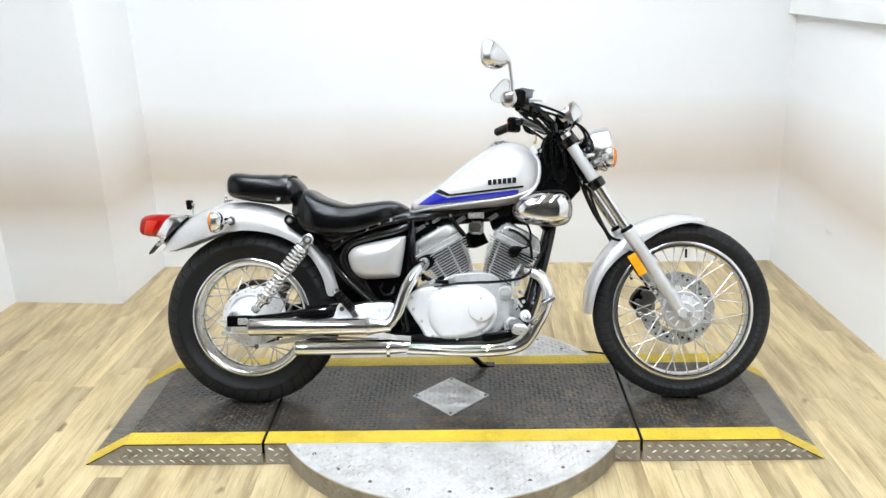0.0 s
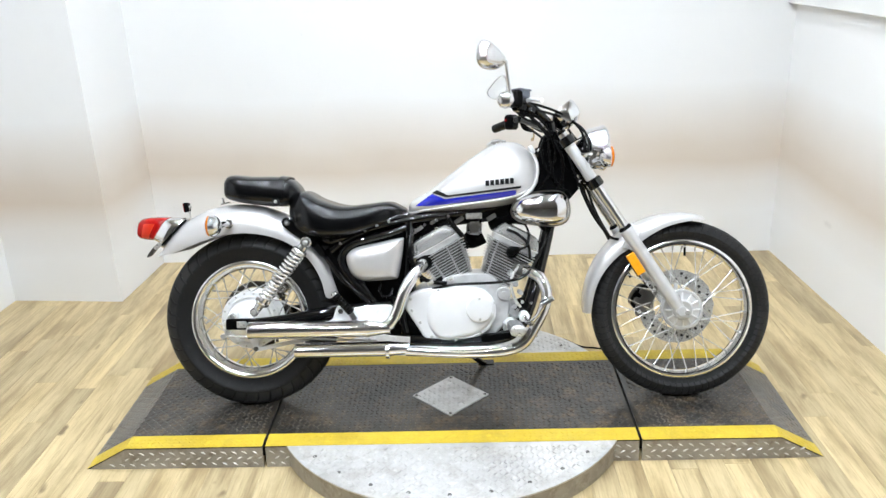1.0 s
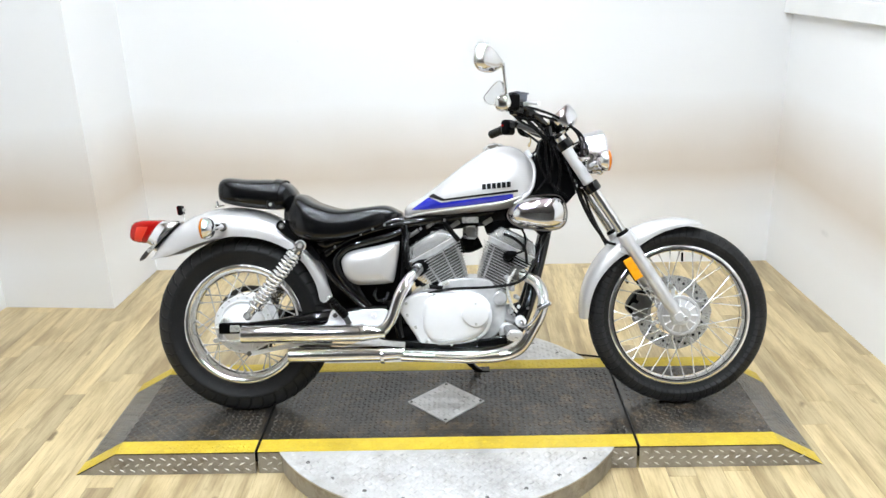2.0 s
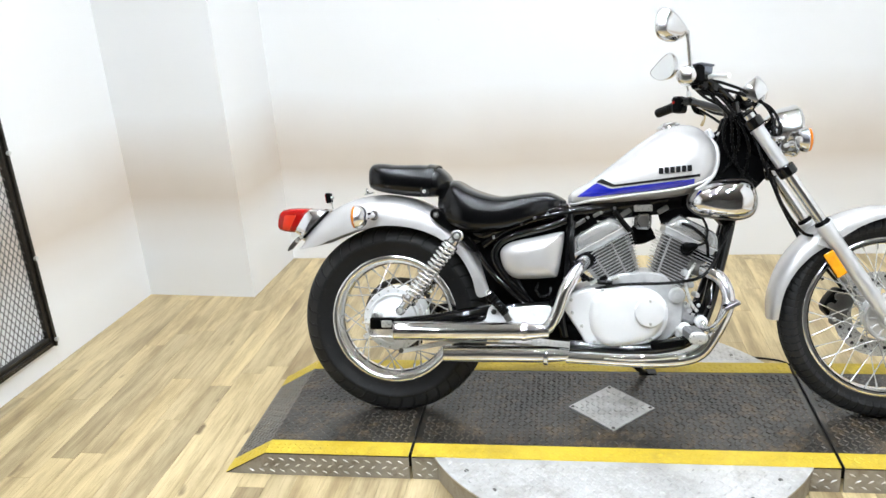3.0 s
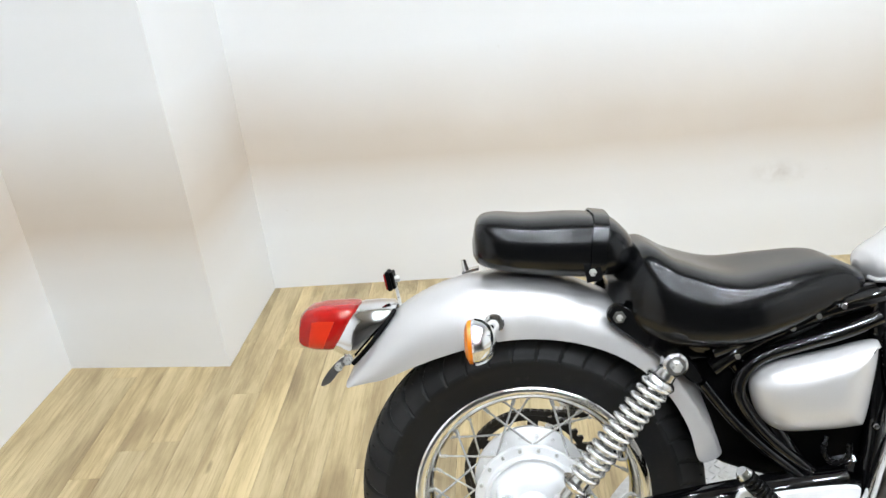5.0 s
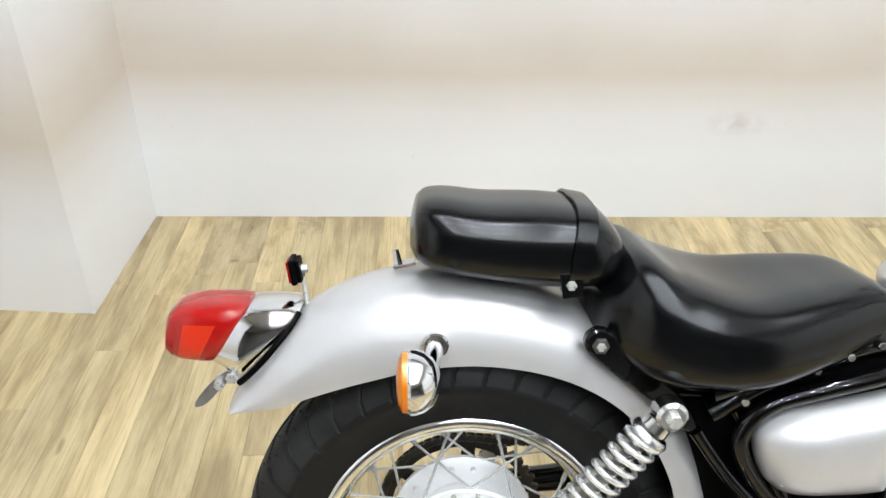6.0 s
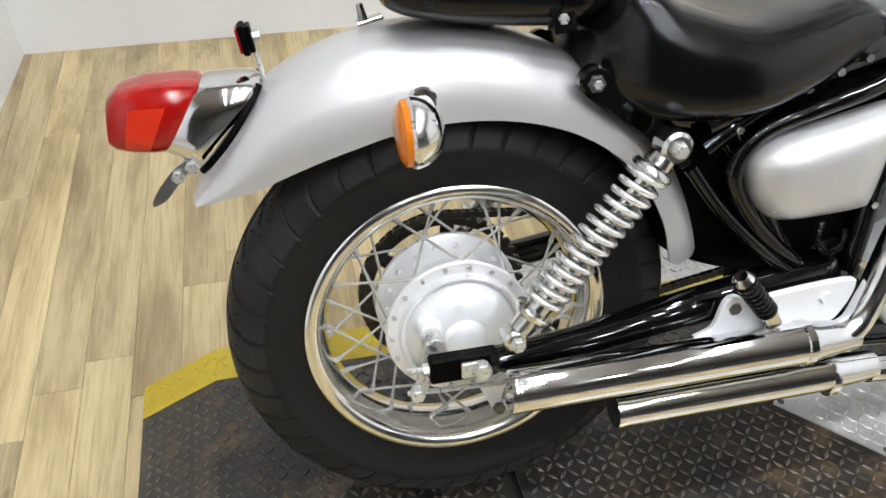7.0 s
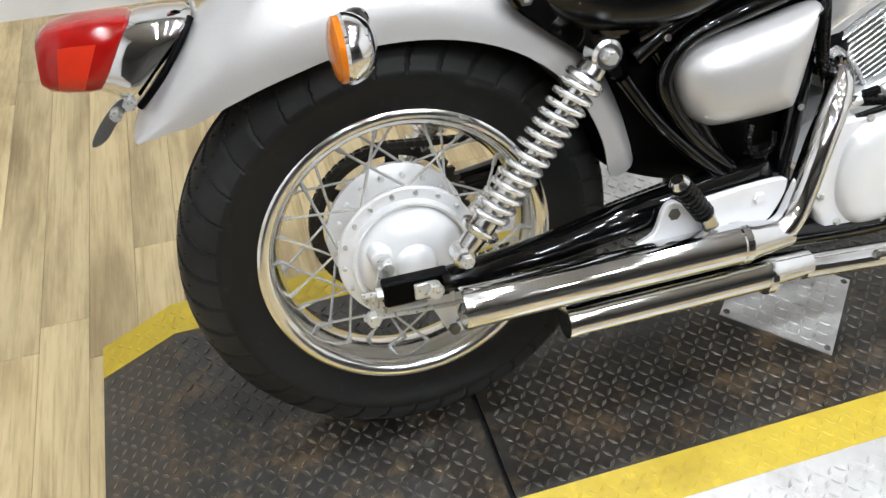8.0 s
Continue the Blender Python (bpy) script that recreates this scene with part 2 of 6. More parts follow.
# ---- mesh helpers ----
class Geo:
    """Collects vertices and faces of one part."""

    def __init__(self):
        self.v, self.f = [], []

    def put(self, verts, faces, m=None):
        k = len(self.v)
        self.v += [tuple(m @ Vector(p)) for p in verts] if m else [tuple(p) for p in verts]
        self.f += [tuple(i + k for i in face) for face in faces]
        return self

    def rings(self, rings, m=None, close=True, cap0=True, cap1=True, loop=False):
        n, k = len(rings[0]), len(rings)
        verts = [p for r in rings for p in r]
        faces = []
        for i in range(k if loop else k - 1):
            a, b = i * n, ((i + 1) % k) * n
            for j in range(n if close else n - 1):
                q = (j + 1) % n
                faces.append((a + j, a + q, b + q, b + j))
        if not loop and close:
            if cap0:
                faces.append(tuple(range(n - 1, -1, -1)))
            if cap1:
                faces.append(tuple((k - 1) * n + j for j in range(n)))
        return self.put(verts, faces, m)

    def lathe(self, profile, m=None, n=32, loop=False):
        """profile: (radius, along) pairs, turned about the local y axis."""
        rings = [[(r * math.cos(2 * math.pi * j / n), a, r * math.sin(2 * math.pi * j / n)) for j in range(n)] for r, a in profile]
        return self.rings(rings, m, loop=loop)

    def cyl(self, a, b, r, r2=None, n=16, ch=0.0):
        a, b = Vector(a), Vector(b)
        d = (b - a).length
        m = Matrix.Translation(a) @ (b - a).to_track_quat("Y", "Z").to_matrix().to_4x4()
        r2 = r if r2 is None else r2
        prof = [(r - ch, 0), (r, ch), (r2, d - ch), (r2 - ch, d)] if ch else [(r, 0), (r2, d)]
        return self.lathe(prof, m, n)

    def tube(self, pts, r, n=12, steps=6, caps=True):
        pts, rad = spline(pts, steps), r
        k = len(pts)
        up = Vector((0, 0, 1))
        rings = []
        for i, p in enumerate(pts):
            d = (pts[min(i + 1, k - 1)] - pts[max(i - 1, 0)]).normalized()
            if i == 0:
                s = d.cross(up) if abs(d.z) < 0.95 else d.cross(Vector((0, 1, 0)))
            s = (s - d * s.dot(d)).normalized()
            t = d.cross(s)
            if isinstance(r, (list, tuple)):
                u = i / (k - 1) * (len(r) - 1)
                j = min(int(u), len(r) - 2)
                rad = r[j] + (r[j + 1] - r[j]) * (u - j)
            rings.append([p + s * rad * math.cos(2 * math.pi * q / n) + t * rad * math.sin(2 * math.pi * q / n) for q in range(n)])
        return self.rings(rings, cap0=caps, cap1=caps)

    def box(self, size, m=None, ch=0.003):
        x, y, z = (s / 2 for s in size)
        ch = min(ch, x * 0.45, y * 0.45, z * 0.45)
        bm = bmesh.new()
        bmesh.ops.create_cube(bm, size=1, matrix=Matrix.Diagonal((2 * x, 2 * y, 2 * z, 1)))
        if ch > 0:
            bmesh.ops.bevel(bm, geom=bm.edges[:], offset=ch, segments=1, affect="EDGES")
        bm.verts.index_update()
        self.put([v.co.copy() for v in bm.verts], [[v.index for v in f.verts] for f in bm.faces], m)
        bm.free()
        return self

    def plate(self, outline, layers):
        """outline: (x, z) points; layers: (inset, y) from the back to the front."""
        n = len(outline)
        cx, cz = sum(p[0] for p in outline) / n, sum(p[1] for p in outline) / n
        mean = sum(math.hypot(p[0] - cx, p[1] - cz) for p in outline) / n
        shrunk = lambda d: [(cx + (x - cx) * (1 - d / mean), cz + (z - cz) * (1 - d / mean)) for x, z in outline]
        return self.rings([[(x, y, z) for x, z in (inset(outline, d) if d < 0.008 else shrunk(d))] for d, y in layers])


def ribbed(a, b, r, count, depth=0.0022, n=18):
    """A ribbed sleeve from a to b, in one piece."""
    a, b = Vector(a), Vector(b)
    d = (b - a).length
    prof = [(0.004, 0)]
    for k in range(count):
        z0, z1 = d * k / count, d * (k + 0.68) / count
        prof += [(r - depth, z0), (r - 0.0006, z0 + 0.0006), (r, z0 + 0.0014), (r, z1 - 0.0014), (r - 0.0006, z1 - 0.0006), (r - depth, z1)]
    m = Matrix.Translation(a) @ (b - a).to_track_quat("Y", "Z").to_matrix().to_4x4()
    return Geo().lathe(prof + [(r - depth, d), (0.004, d)], m, n)


def spline(pts, steps=6, closed=False):
    pts = [Vector(p) for p in pts]
    n, out = len(pts), []
    if n < 3:
        return pts
    for i in range(n if closed else n - 1):
        at = (lambda j: pts[j % n]) if closed else (lambda j: pts[max(0, min(n - 1, j))])
        p0, p1, p2, p3 = at(i - 1), at(i), at(i + 1), at(i + 2)
        for s in range(steps):
            t = s / steps
            out.append(0.5 * (2 * p1 + (p2 - p0) * t + (2 * p0 - 5 * p1 + 4 * p2 - p3) * t * t + (3 * p1 - p0 - 3 * p2 + p3) * t ** 3))
    return out if closed else out + [pts[-1]]


def outline(pts, steps=5):
    return [(p.x, p.y) for p in spline([(x, z, 0) for x, z in pts], steps, True)]


def inset(pts, d):
    n, out = len(pts), []
    area = sum(pts[i][0] * pts[(i + 1) % n][1] - pts[(i + 1) % n][0] * pts[i][1] for i in range(n))
    sg = 1 if area > 0 else -1
    for i in range(n):
        a, b = Vector(pts[i - 1]), Vector(pts[(i + 1) % n])
        t = (b - a).normalized()
        out.append((pts[i][0] - t.y * d * sg, pts[i][1] + t.x * d * sg))
    return out


def keyed(table, x):
    """Smooth interpolation in rows of (x, value, ...)."""
    xs = [r[0] for r in table]
    i = max(0, min(len(xs) - 2, sum(1 for v in xs if v <= x) - 1))
    at = lambda j: table[max(0, min(len(xs) - 1, j))]
    t = min(1, max(0, (x - xs[i]) / (xs[i + 1] - xs[i])))
    res = []
    for c in range(1, len(table[0])):
        p1, p2 = at(i)[c], at(i + 1)[c]
        m1 = (p2 - at(i - 1)[c]) / max(1e-6, xs[i + 1] - at(i - 1)[0]) * (xs[i + 1] - xs[i])
        m2 = (at(i + 2)[c] - p1) / max(1e-6, at(i + 2)[0] - xs[i]) * (xs[i + 1] - xs[i])
        h = 2 * t ** 3 - 3 * t * t + 1, t ** 3 - 2 * t * t + t, -2 * t ** 3 + 3 * t * t, t ** 3 - t * t
        res.append(h[0] * p1 + h[1] * m1 + h[2] * p2 + h[3] * m2)
    return res


def body(table, steps=40, n=40, power=2.4, dish=0.0):
    """A closed body of rounded sections along x; rows: x, half width, centre z, height above, depth below."""
    g, rings = Geo(), []
    x0, x1 = table[0][0], table[-1][0]
    for i in range(steps + 1):
        u = 0.5 - 0.5 * math.cos(math.pi * i / steps)
        x = x0 + (x1 - x0) * u
        hw, zc, ht, hb = keyed(table, x)
        ring = []
        for j in range(n):
            a = 2 * math.pi * j / n
            c, s = math.cos(a), math.sin(a)
            e = 2 / power
            y = math.copysign(abs(c) ** e, c)
            sunk = dish * math.sin(math.pi * u) * max(0, s) * (1 - y * y)
            ring.append((x, hw * y, zc + (ht if s > 0 else hb) * math.copysign(abs(s) ** e, s) - sunk))
        rings.append(ring)
    return g.rings(rings)


def mesh_of(name, geo, material, angle=32):
    me = bpy.data.meshes.new(name)
    me.from_pydata(geo.v, [], geo.f)
    bm = bmesh.new()
    bm.from_mesh(me)
    bmesh.ops.recalc_face_normals(bm, faces=bm.faces)
    bm.to_mesh(me)
    bm.free()
    me.materials.append(material)
    me.polygons.foreach_set("use_smooth", [True] * len(me.polygons))
    me.set_sharp_from_angle(angle=radians(angle))
    return me


def part(name, geo, material, parent=None, label="", angle=32):
    """One mesh object, under a thing or a part."""
    ob = new(name, geo if isinstance(geo, bpy.types.Mesh) else mesh_of(name, geo, material, angle))
    if parent:
        ob.parent = parent
    return tagged(ob, label)


def bolt(parent, at, r=0.006, h=0.005, along=(0, -1, 0), material=None, name="bolt"):
    a = Vector(at)
    g = Geo().cyl(a, a + Vector(along) * h, r, r * 0.92, 6, 0.0008)
    return part(name, g, material or M_ZINC, parent)


# ---- room ----
def wall(name, a, b, z0, z1, side, label):
    """A wall of 0.1 m whose face runs from a to b; side: 1 or -1, to which it thickens."""
    a, b = Vector(a), Vector(b)
    t = (b - a).normalized()
    o = Vector((-t.y, t.x)) * 0.1 * side
    g = Geo().put([(p.x, p.y, z) for z in (z0, z1) for p in (a, b, b + o, a + o)], [(0, 1, 2, 3), (4, 5, 6, 7), (0, 1, 5, 4), (1, 2, 6, 5), (2, 3, 7, 6), (3, 0, 4, 7)])
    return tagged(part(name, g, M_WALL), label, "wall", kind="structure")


WC, JOG, LC, WR = (-0.883, 1.456), (-0.910, 0.941), (-1.464, 0.983), (2.393, 1.416)
LEFT_END, RIGHT_END = (-1.662, -2.4), (2.520, -2.4)
wall("wall_north", WC, WR, 0, ROOM_H, 1, "white painted wall with a warm band of shade painted in")
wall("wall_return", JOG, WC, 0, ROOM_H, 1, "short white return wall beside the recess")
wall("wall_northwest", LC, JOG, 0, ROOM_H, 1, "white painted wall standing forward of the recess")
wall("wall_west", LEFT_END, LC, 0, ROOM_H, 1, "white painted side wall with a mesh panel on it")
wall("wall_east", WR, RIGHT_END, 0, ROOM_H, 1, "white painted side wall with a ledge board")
# unseen walls behind the camera, added to set fill and chrome reflections
SHOP = [(-1.71, -2.45), (-4.2, -2.45), (-4.2, -8.0), (5.0, -8.0), (5.0, -2.45), (2.60, -2.45)]
for nm, a, b in zip(("wall_shop_northwest", "wall_shop_west", "wall_shop_south", "wall_shop_east", "wall_shop_northeast"), SHOP, SHOP[1:]):
    wall(nm, a, b, 0, ROOM_H, -1, "unseen pale grey showroom wall, added for reflections").data.materials[0] = M_SHOP
g = Geo().box((9.6, 10.4, 0.1), pose(0.4, -3.1, ROOM_H + 0.05), 0)
tagged(part("ceiling", g, M_CEIL), "dim taupe flat ceiling with round lamps", "ceiling", kind="structure")
g = Geo().box((0.02, 3.0, 0.080), pose(2.415, -0.08, 1.306, 0, 0, 2.1), 0.004)
tagged(part("trim_ledge", g, M_TRIM), "white painted ledge board along the wall", "trim", kind="structure")


def ceiling_lamp():
    root = new("ceiling_light")
    part("housing", Geo().lathe([(0.02, 0.0), (0.054, 0.0), (0.060, -0.03), (0.057, -0.050), (0.048, -0.050), (0.045, -0.03), (0.02, -0.03)], pose(0, 0, 0, 90), 20), M_TRIM, root)
    part("diffuser", Geo().lathe([(0.03, -0.042), (0.042, -0.040), (0.042, -0.034), (0.03, -0.034)], pose(0, 0, 0, 90), 12), M_GLOW, root, "glowing white diffuser")
    return tagged(root, "round white ceiling lamp with a glowing diffuser", "lamp", "ceiling lamps")


lamp = ceiling_lamp()
LAMPS = [(x, y) for y in (-2.9, -2.1, -1.3, -0.5, 0.3) for x in (-0.4, 0.25, 0.9, 1.55)]
lamp.matrix_basis = pose(*LAMPS[0], ROOM_H)
for x, y in LAMPS[1:]:
    copy_thing(lamp, pose(x, y, ROOM_H))


def mesh_panel():
    """A steel angle frame with a woven wire mesh; local x along the wall, z up, y off the wall."""
    root = new("mesh_panel")
    W, H, B = 1.0, 1.75, 0.045
    for nm, x, z, sx, sz in (("frame_bar", B / 2, H / 2, B, H), ("frame_bar", W - B / 2, H / 2, B, H), ("frame_bar", W / 2, B / 2, W - 2 * B, B), ("frame_bar", W / 2, H - B / 2, W - 2 * B, B)):
        part(nm, Geo().box((sx, 0.028, sz), pose(x, 0.018, z), 0.004).box((sx * (0.25 if sx < 0.1 else 1), 0.012, sz * (0.25 if sz < 0.1 else 1)), pose(x, 0.036, z), 0.003), M_GATE, root)
    g = Geo()
    step = 0.026
    for i in range(-68, 42):
        for sgn in (1, -1):
            x0 = i * step
            pts = []
            for z in (B, H - B):
                x = x0 + z * 0.62 if sgn > 0 else x0 + (H - z) * 0.62
                pts.append((x, z))
            (xa, za), (xb, zb) = pts
            lo, hi = B, W - B
            if max(xa, xb) < lo or min(xa, xb) > hi:
                continue
            f = lambda x: za + (zb - za) * (x - xa) / (xb - xa)
            cxa, cxb = min(max(xa, lo), hi), min(max(xb, lo), hi)
            if abs(cxa - cxb) < 0.004:
                continue
            g.cyl((cxa, 0.016 + 0.003 * sgn, f(cxa)), (cxb, 0.016 + 0.003 * sgn, f(cxb)), 0.0016, n=5)
    tagged(part("wire_mesh", g, M_STEEL, root, "fine diamond steel wire mesh"), kind="stuff")
    for z in (0.03, 0.38, 0.8, 1.2, 1.6):
        bolt(root, (B / 2, 0.04, z), 0.009, 0.012, (0, 1, 0))
    return tagged(root, "dark steel framed wire mesh panel on the white wall", "panel")


panel = mesh_panel()
panel.matrix_basis = pose(-1.514, 0.270, 0.095, 0, 0, -93.3)


# ---- display platform ----
DECK = 0.076
PX0, PX1, PY0, PY1 = -0.486, 1.914, -0.424, 0.178
JX0, JX1 = 0.109, 1.328
RAMP = 0.140
STRIPE = 0.070
DISC_C, DISC_R = Vector((0.718, -0.123)), 0.612
DIA_C, DIA_H = Vector((0.715, -0.131)), 0.135


def deck_z(x):
    return DECK * max(0.0, min(1.0, (x - PX0) / RAMP, (PX1 - x) / RAMP))


def deck_piece(name, x0, x1, y0, y1, lift, material, parent, label="", thick=0.004):
    """A sheet on the deck, which bends down with the ramped ends."""
    xs = sorted({x0, x1} | {x for x in (PX0 + RAMP, PX1 - RAMP) if x0 < x < x1})
    rings = [[(x, y0, deck_z(x) + lift - thick), (x, y1, deck_z(x) + lift - thick), (x, y1, deck_z(x) + lift), (x, y0, deck_z(x) + lift)] for x in xs]
    return part(name, Geo().rings(rings), material, parent, label, 20)


def lug_sheet(name, keep, x0, x1, y0, y1, lift, material, parent, label, rise=1.0):
    """Raised lozenge lugs of tread plate, turned alternately."""
    g, pitch = Geo(), 0.0172
    for i in range(int((x1 - x0) / pitch)):
        for j in range(int((y1 - y0) / pitch)):
            x, y = x0 + (i + 0.5) * pitch, y0 + (j + 0.5) * pitch
            if not keep(x, y):
                continue
            a = radians(45 if (i + j) % 2 else -45) + random.uniform(-0.05, 0.05)
            L, W, h = 0.0098, 0.0034, 0.0024 * rise * random.uniform(0.75, 1.1)
            u, v = Vector((math.cos(a), math.sin(a))), Vector((-math.sin(a), math.cos(a)))
            c = Vector((x, y))
            q = [c + u * L, c + v * W, c - u * L, c - v * W, c + u * L * 0.62, c + v * W * 0.35, c - u * L * 0.62, c - v * W * 0.35]
            g.put([(p.x, p.y, deck_z(p.x) + lift + (h if k > 3 else -0.0004)) for k, p in enumerate(q)],
                  [(0, 1, 5, 4), (1, 2, 6, 5), (2, 3, 7, 6), (3, 0, 4, 7), (4, 5, 6, 7)])
    return tagged(part(name, g, material, parent, label, 60), kind="stuff")


def in_diamond(x, y, k=1.0):
    return abs(x - DIA_C.x) + abs(y - DIA_C.y) < DIA_H * k


platform = tagged(new("display_platform"), "low steel tread-plate turntable platform with yellow edge lines", "platform")
platform.location = (0.715, -0.123, 0)
plat = Matrix.Translation((-0.715, 0.123, 0))


def on_platform(ob):
    ob.matrix_parent_inverse = plat
    return ob


# decks: three solid plates with a gap at each joint
for nm, a, b in (("ramp_deck", PX0, JX0 - 0.005), ("centre_deck", JX0 + 0.005, JX1 - 0.005), ("ramp_deck", JX1 + 0.005, PX1)):
    on_platform(deck_piece(nm, a, b, PY0, PY1, 0.0, M_DECK, platform, "worn dark grey tread plate"))
    for y0, y1 in ((PY0, PY0 + STRIPE), (PY1 - STRIPE, PY1)):
        on_platform(deck_piece("yellow_line", a, b, y0, y1, 0.0012, M_YELLOW, platform, "yellow painted edge line", 0.001))
    # skirts with the same profile, set back under the edge
    for y, s in ((PY0, 1), (PY1, -1)):
        xs = sorted({a, b} | {x for x in (PX0 + RAMP, PX1 - RAMP) if a < x < b})
        rings = [[(x, y - 0.004 * s * deck_z(x) / DECK, 0.0), (x, y + 0.001 * s, 0.0), (x, y + 0.006 * s, max(0.0008, deck_z(x) - 0.0042)), (x, y + 0.002 * s, max(0.0008, deck_z(x) - 0.0042))] for x in xs]
        on_platform(part("skirt", Geo().rings(rings), M_SKIRT, platform, "bare tread plate skirt"))
        g = Geo()
        for k in range(int((b - a) / 0.034)):
            x = a + 0.02 + k * 0.034
            for row, z in enumerate((0.014, 0.034, 0.054)):
                if deck_z(x - 0.012) < z + 0.010:
                    continue
                t = 0.5 if row == 1 else -0.5
                u, w = Vector((math.cos(t), math.sin(t))), Vector((-math.sin(t), math.cos(t)))
                q = [u * 0.011, w * 0.0032, u * -0.011, w * -0.0032]
                g.put([(x + 0.016 * (row % 2) + p.x * f, y + 0.002 * s - 0.006 * s * (1 - (z + p.y * f) / DECK) - (0.0013 * s if f < 1 else -0.0004 * s), z + p.y * f) for f in (1, 0.55) for p in q],
                      [(0, 1, 5, 4), (1, 2, 6, 5), (2, 3, 7, 6), (3, 0, 4, 7), (4, 5, 6, 7)])
        tagged(on_platform(part("skirt_tread", g, M_BARE, platform, "raised lugs of the skirt")), kind="stuff")
on_platform(part("base_beam", Geo().box((JX1 - JX0 + 0.2, 0.5, 0.05), pose(0.715, -0.123, 0.030), 0.002), M_JOINT, platform, "dark beam under the joints"))


def disc_segment(side):
    """The half of the turntable disc that reaches out past the deck; side: -1 or 1."""
    edge = PY0 if side < 0 else PY1
    d = abs(edge - DISC_C.y)
    half = math.acos(d / DISC_R)
    mid = -math.pi / 2 if side < 0 else math.pi / 2
    arc = [(DISC_C.x + DISC_R * math.cos(mid + half * (2 * i / 48 - 1)), DISC_C.y + DISC_R * math.sin(mid + half * (2 * i / 48 - 1))) for i in range(49)]
    g = Geo().rings([[(x, y, z) for x, y in arc] for z in (DECK - 0.0055, DECK)])
    on_platform(part("turntable_plate", g, M_BARE, platform, "light bare tread plate segment"))
    g = Geo()
    inner = [(DISC_C.x + (x - DISC_C.x) * 0.992, DISC_C.y + (y - DISC_C.y) * 0.992) for x, y in arc]
    rings = [[(x, y, 0.0), (x, y, DECK - 0.006), (xi, yi, DECK - 0.006), (xi, yi, 0.0)] for (x, y), (xi, yi) in zip(inner, [(DISC_C.x + (x - DISC_C.x) * 0.98, DISC_C.y + (y - DISC_C.y) * 0.98) for x, y in arc])]
    on_platform(part("turntable_skirt", g.rings(rings), M_SKIRT, platform, "curved bare metal skirt"))
    inside = lambda x, y: (Vector((x, y)) - DISC_C).length < DISC_R - 0.014 and side * (y - edge) > 0.014
    on_platform(lug_sheet("turntable_tread", inside, DISC_C.x - DISC_R, DISC_C.x + DISC_R, min(edge, DISC_C.y + side * DISC_R), max(edge, DISC_C.y + side * DISC_R), 0.0, M_BARE, platform, "raised tread lugs"))
    for k in range(9):
        a = mid + half * 0.93 * (2 * (k + 0.5) / 9 - 1)
        p = DISC_C + Vector((math.cos(a), math.sin(a))) * (DISC_R - 0.05)
        if side * (p.y - edge) > 0.02:
            on_platform(part("screw", Geo().cyl((p.x, p.y, DECK), (p.x, p.y, DECK + 0.0022), 0.007, 0.005, 8), M_STEEL, platform))


disc_segment(-1)
disc_segment(1)
dia = [(DIA_C.x + DIA_H, DIA_C.y), (DIA_C.x, DIA_C.y + DIA_H), (DIA_C.x - DIA_H, DIA_C.y), (DIA_C.x, DIA_C.y - DIA_H)]
on_platform(part("diamond_plate", Geo().rings([[(x, y, z) for x, y in dia] for z in (DECK - 0.002, DECK + 0.004)]), M_BARE, platform, "bare metal diamond cover plate", 20))
on_platform(lug_sheet("diamond_tread", lambda x, y: in_diamond(x, y, 0.88), DIA_C.x - DIA_H, DIA_C.x + DIA_H, DIA_C.y - DIA_H, DIA_C.y + DIA_H, 0.004, M_BARE, platform, "raised tread lugs"))
for x, y in dia:
    px, py = DIA_C.x + (x - DIA_C.x) * 0.9, DIA_C.y + (y - DIA_C.y) * 0.9
    on_platform(part("screw", Geo().cyl((px, py, DECK + 0.004), (px, py, DECK + 0.007), 0.006, 0.004, 8), M_STEEL, platform))
off_joint = lambda x: min(abs(x - JX0), abs(x - JX1)) > 0.016
on_platform(lug_sheet("deck_tread", lambda x, y: off_joint(x) and not in_diamond(x, y, 1.08) and PY0 + STRIPE + 0.006 < y < PY1 - STRIPE - 0.006, PX0 + 0.01, PX1 - 0.01, PY0 + 0.004, PY1, 0.0, M_LUG, platform, "raised tread lugs"))
on_platform(lug_sheet("line_tread", lambda x, y: off_joint(x) and not (PY0 + STRIPE - 0.008 < y < PY1 - STRIPE + 0.008), PX0 + 0.01, PX1 - 0.01, PY0 + 0.004, PY1, 0.0012, M_YELLOW, platform, "raised lugs painted yellow", 0.6))


# ---- motorcycle ----
# local: x ahead from the rear axle, y to its left, z up; it leans on its side stand
bike = tagged(new("motorcycle"), "silver cruiser motorcycle with blue tank stripe, leaning on its side stand", "motorcycle")
bike.matrix_basis = pose(0.0263, -0.1546, 0.0862, -16.5, 0, 0)
RZ, FX, FZ = 0.2965, 1.492, 0.2975


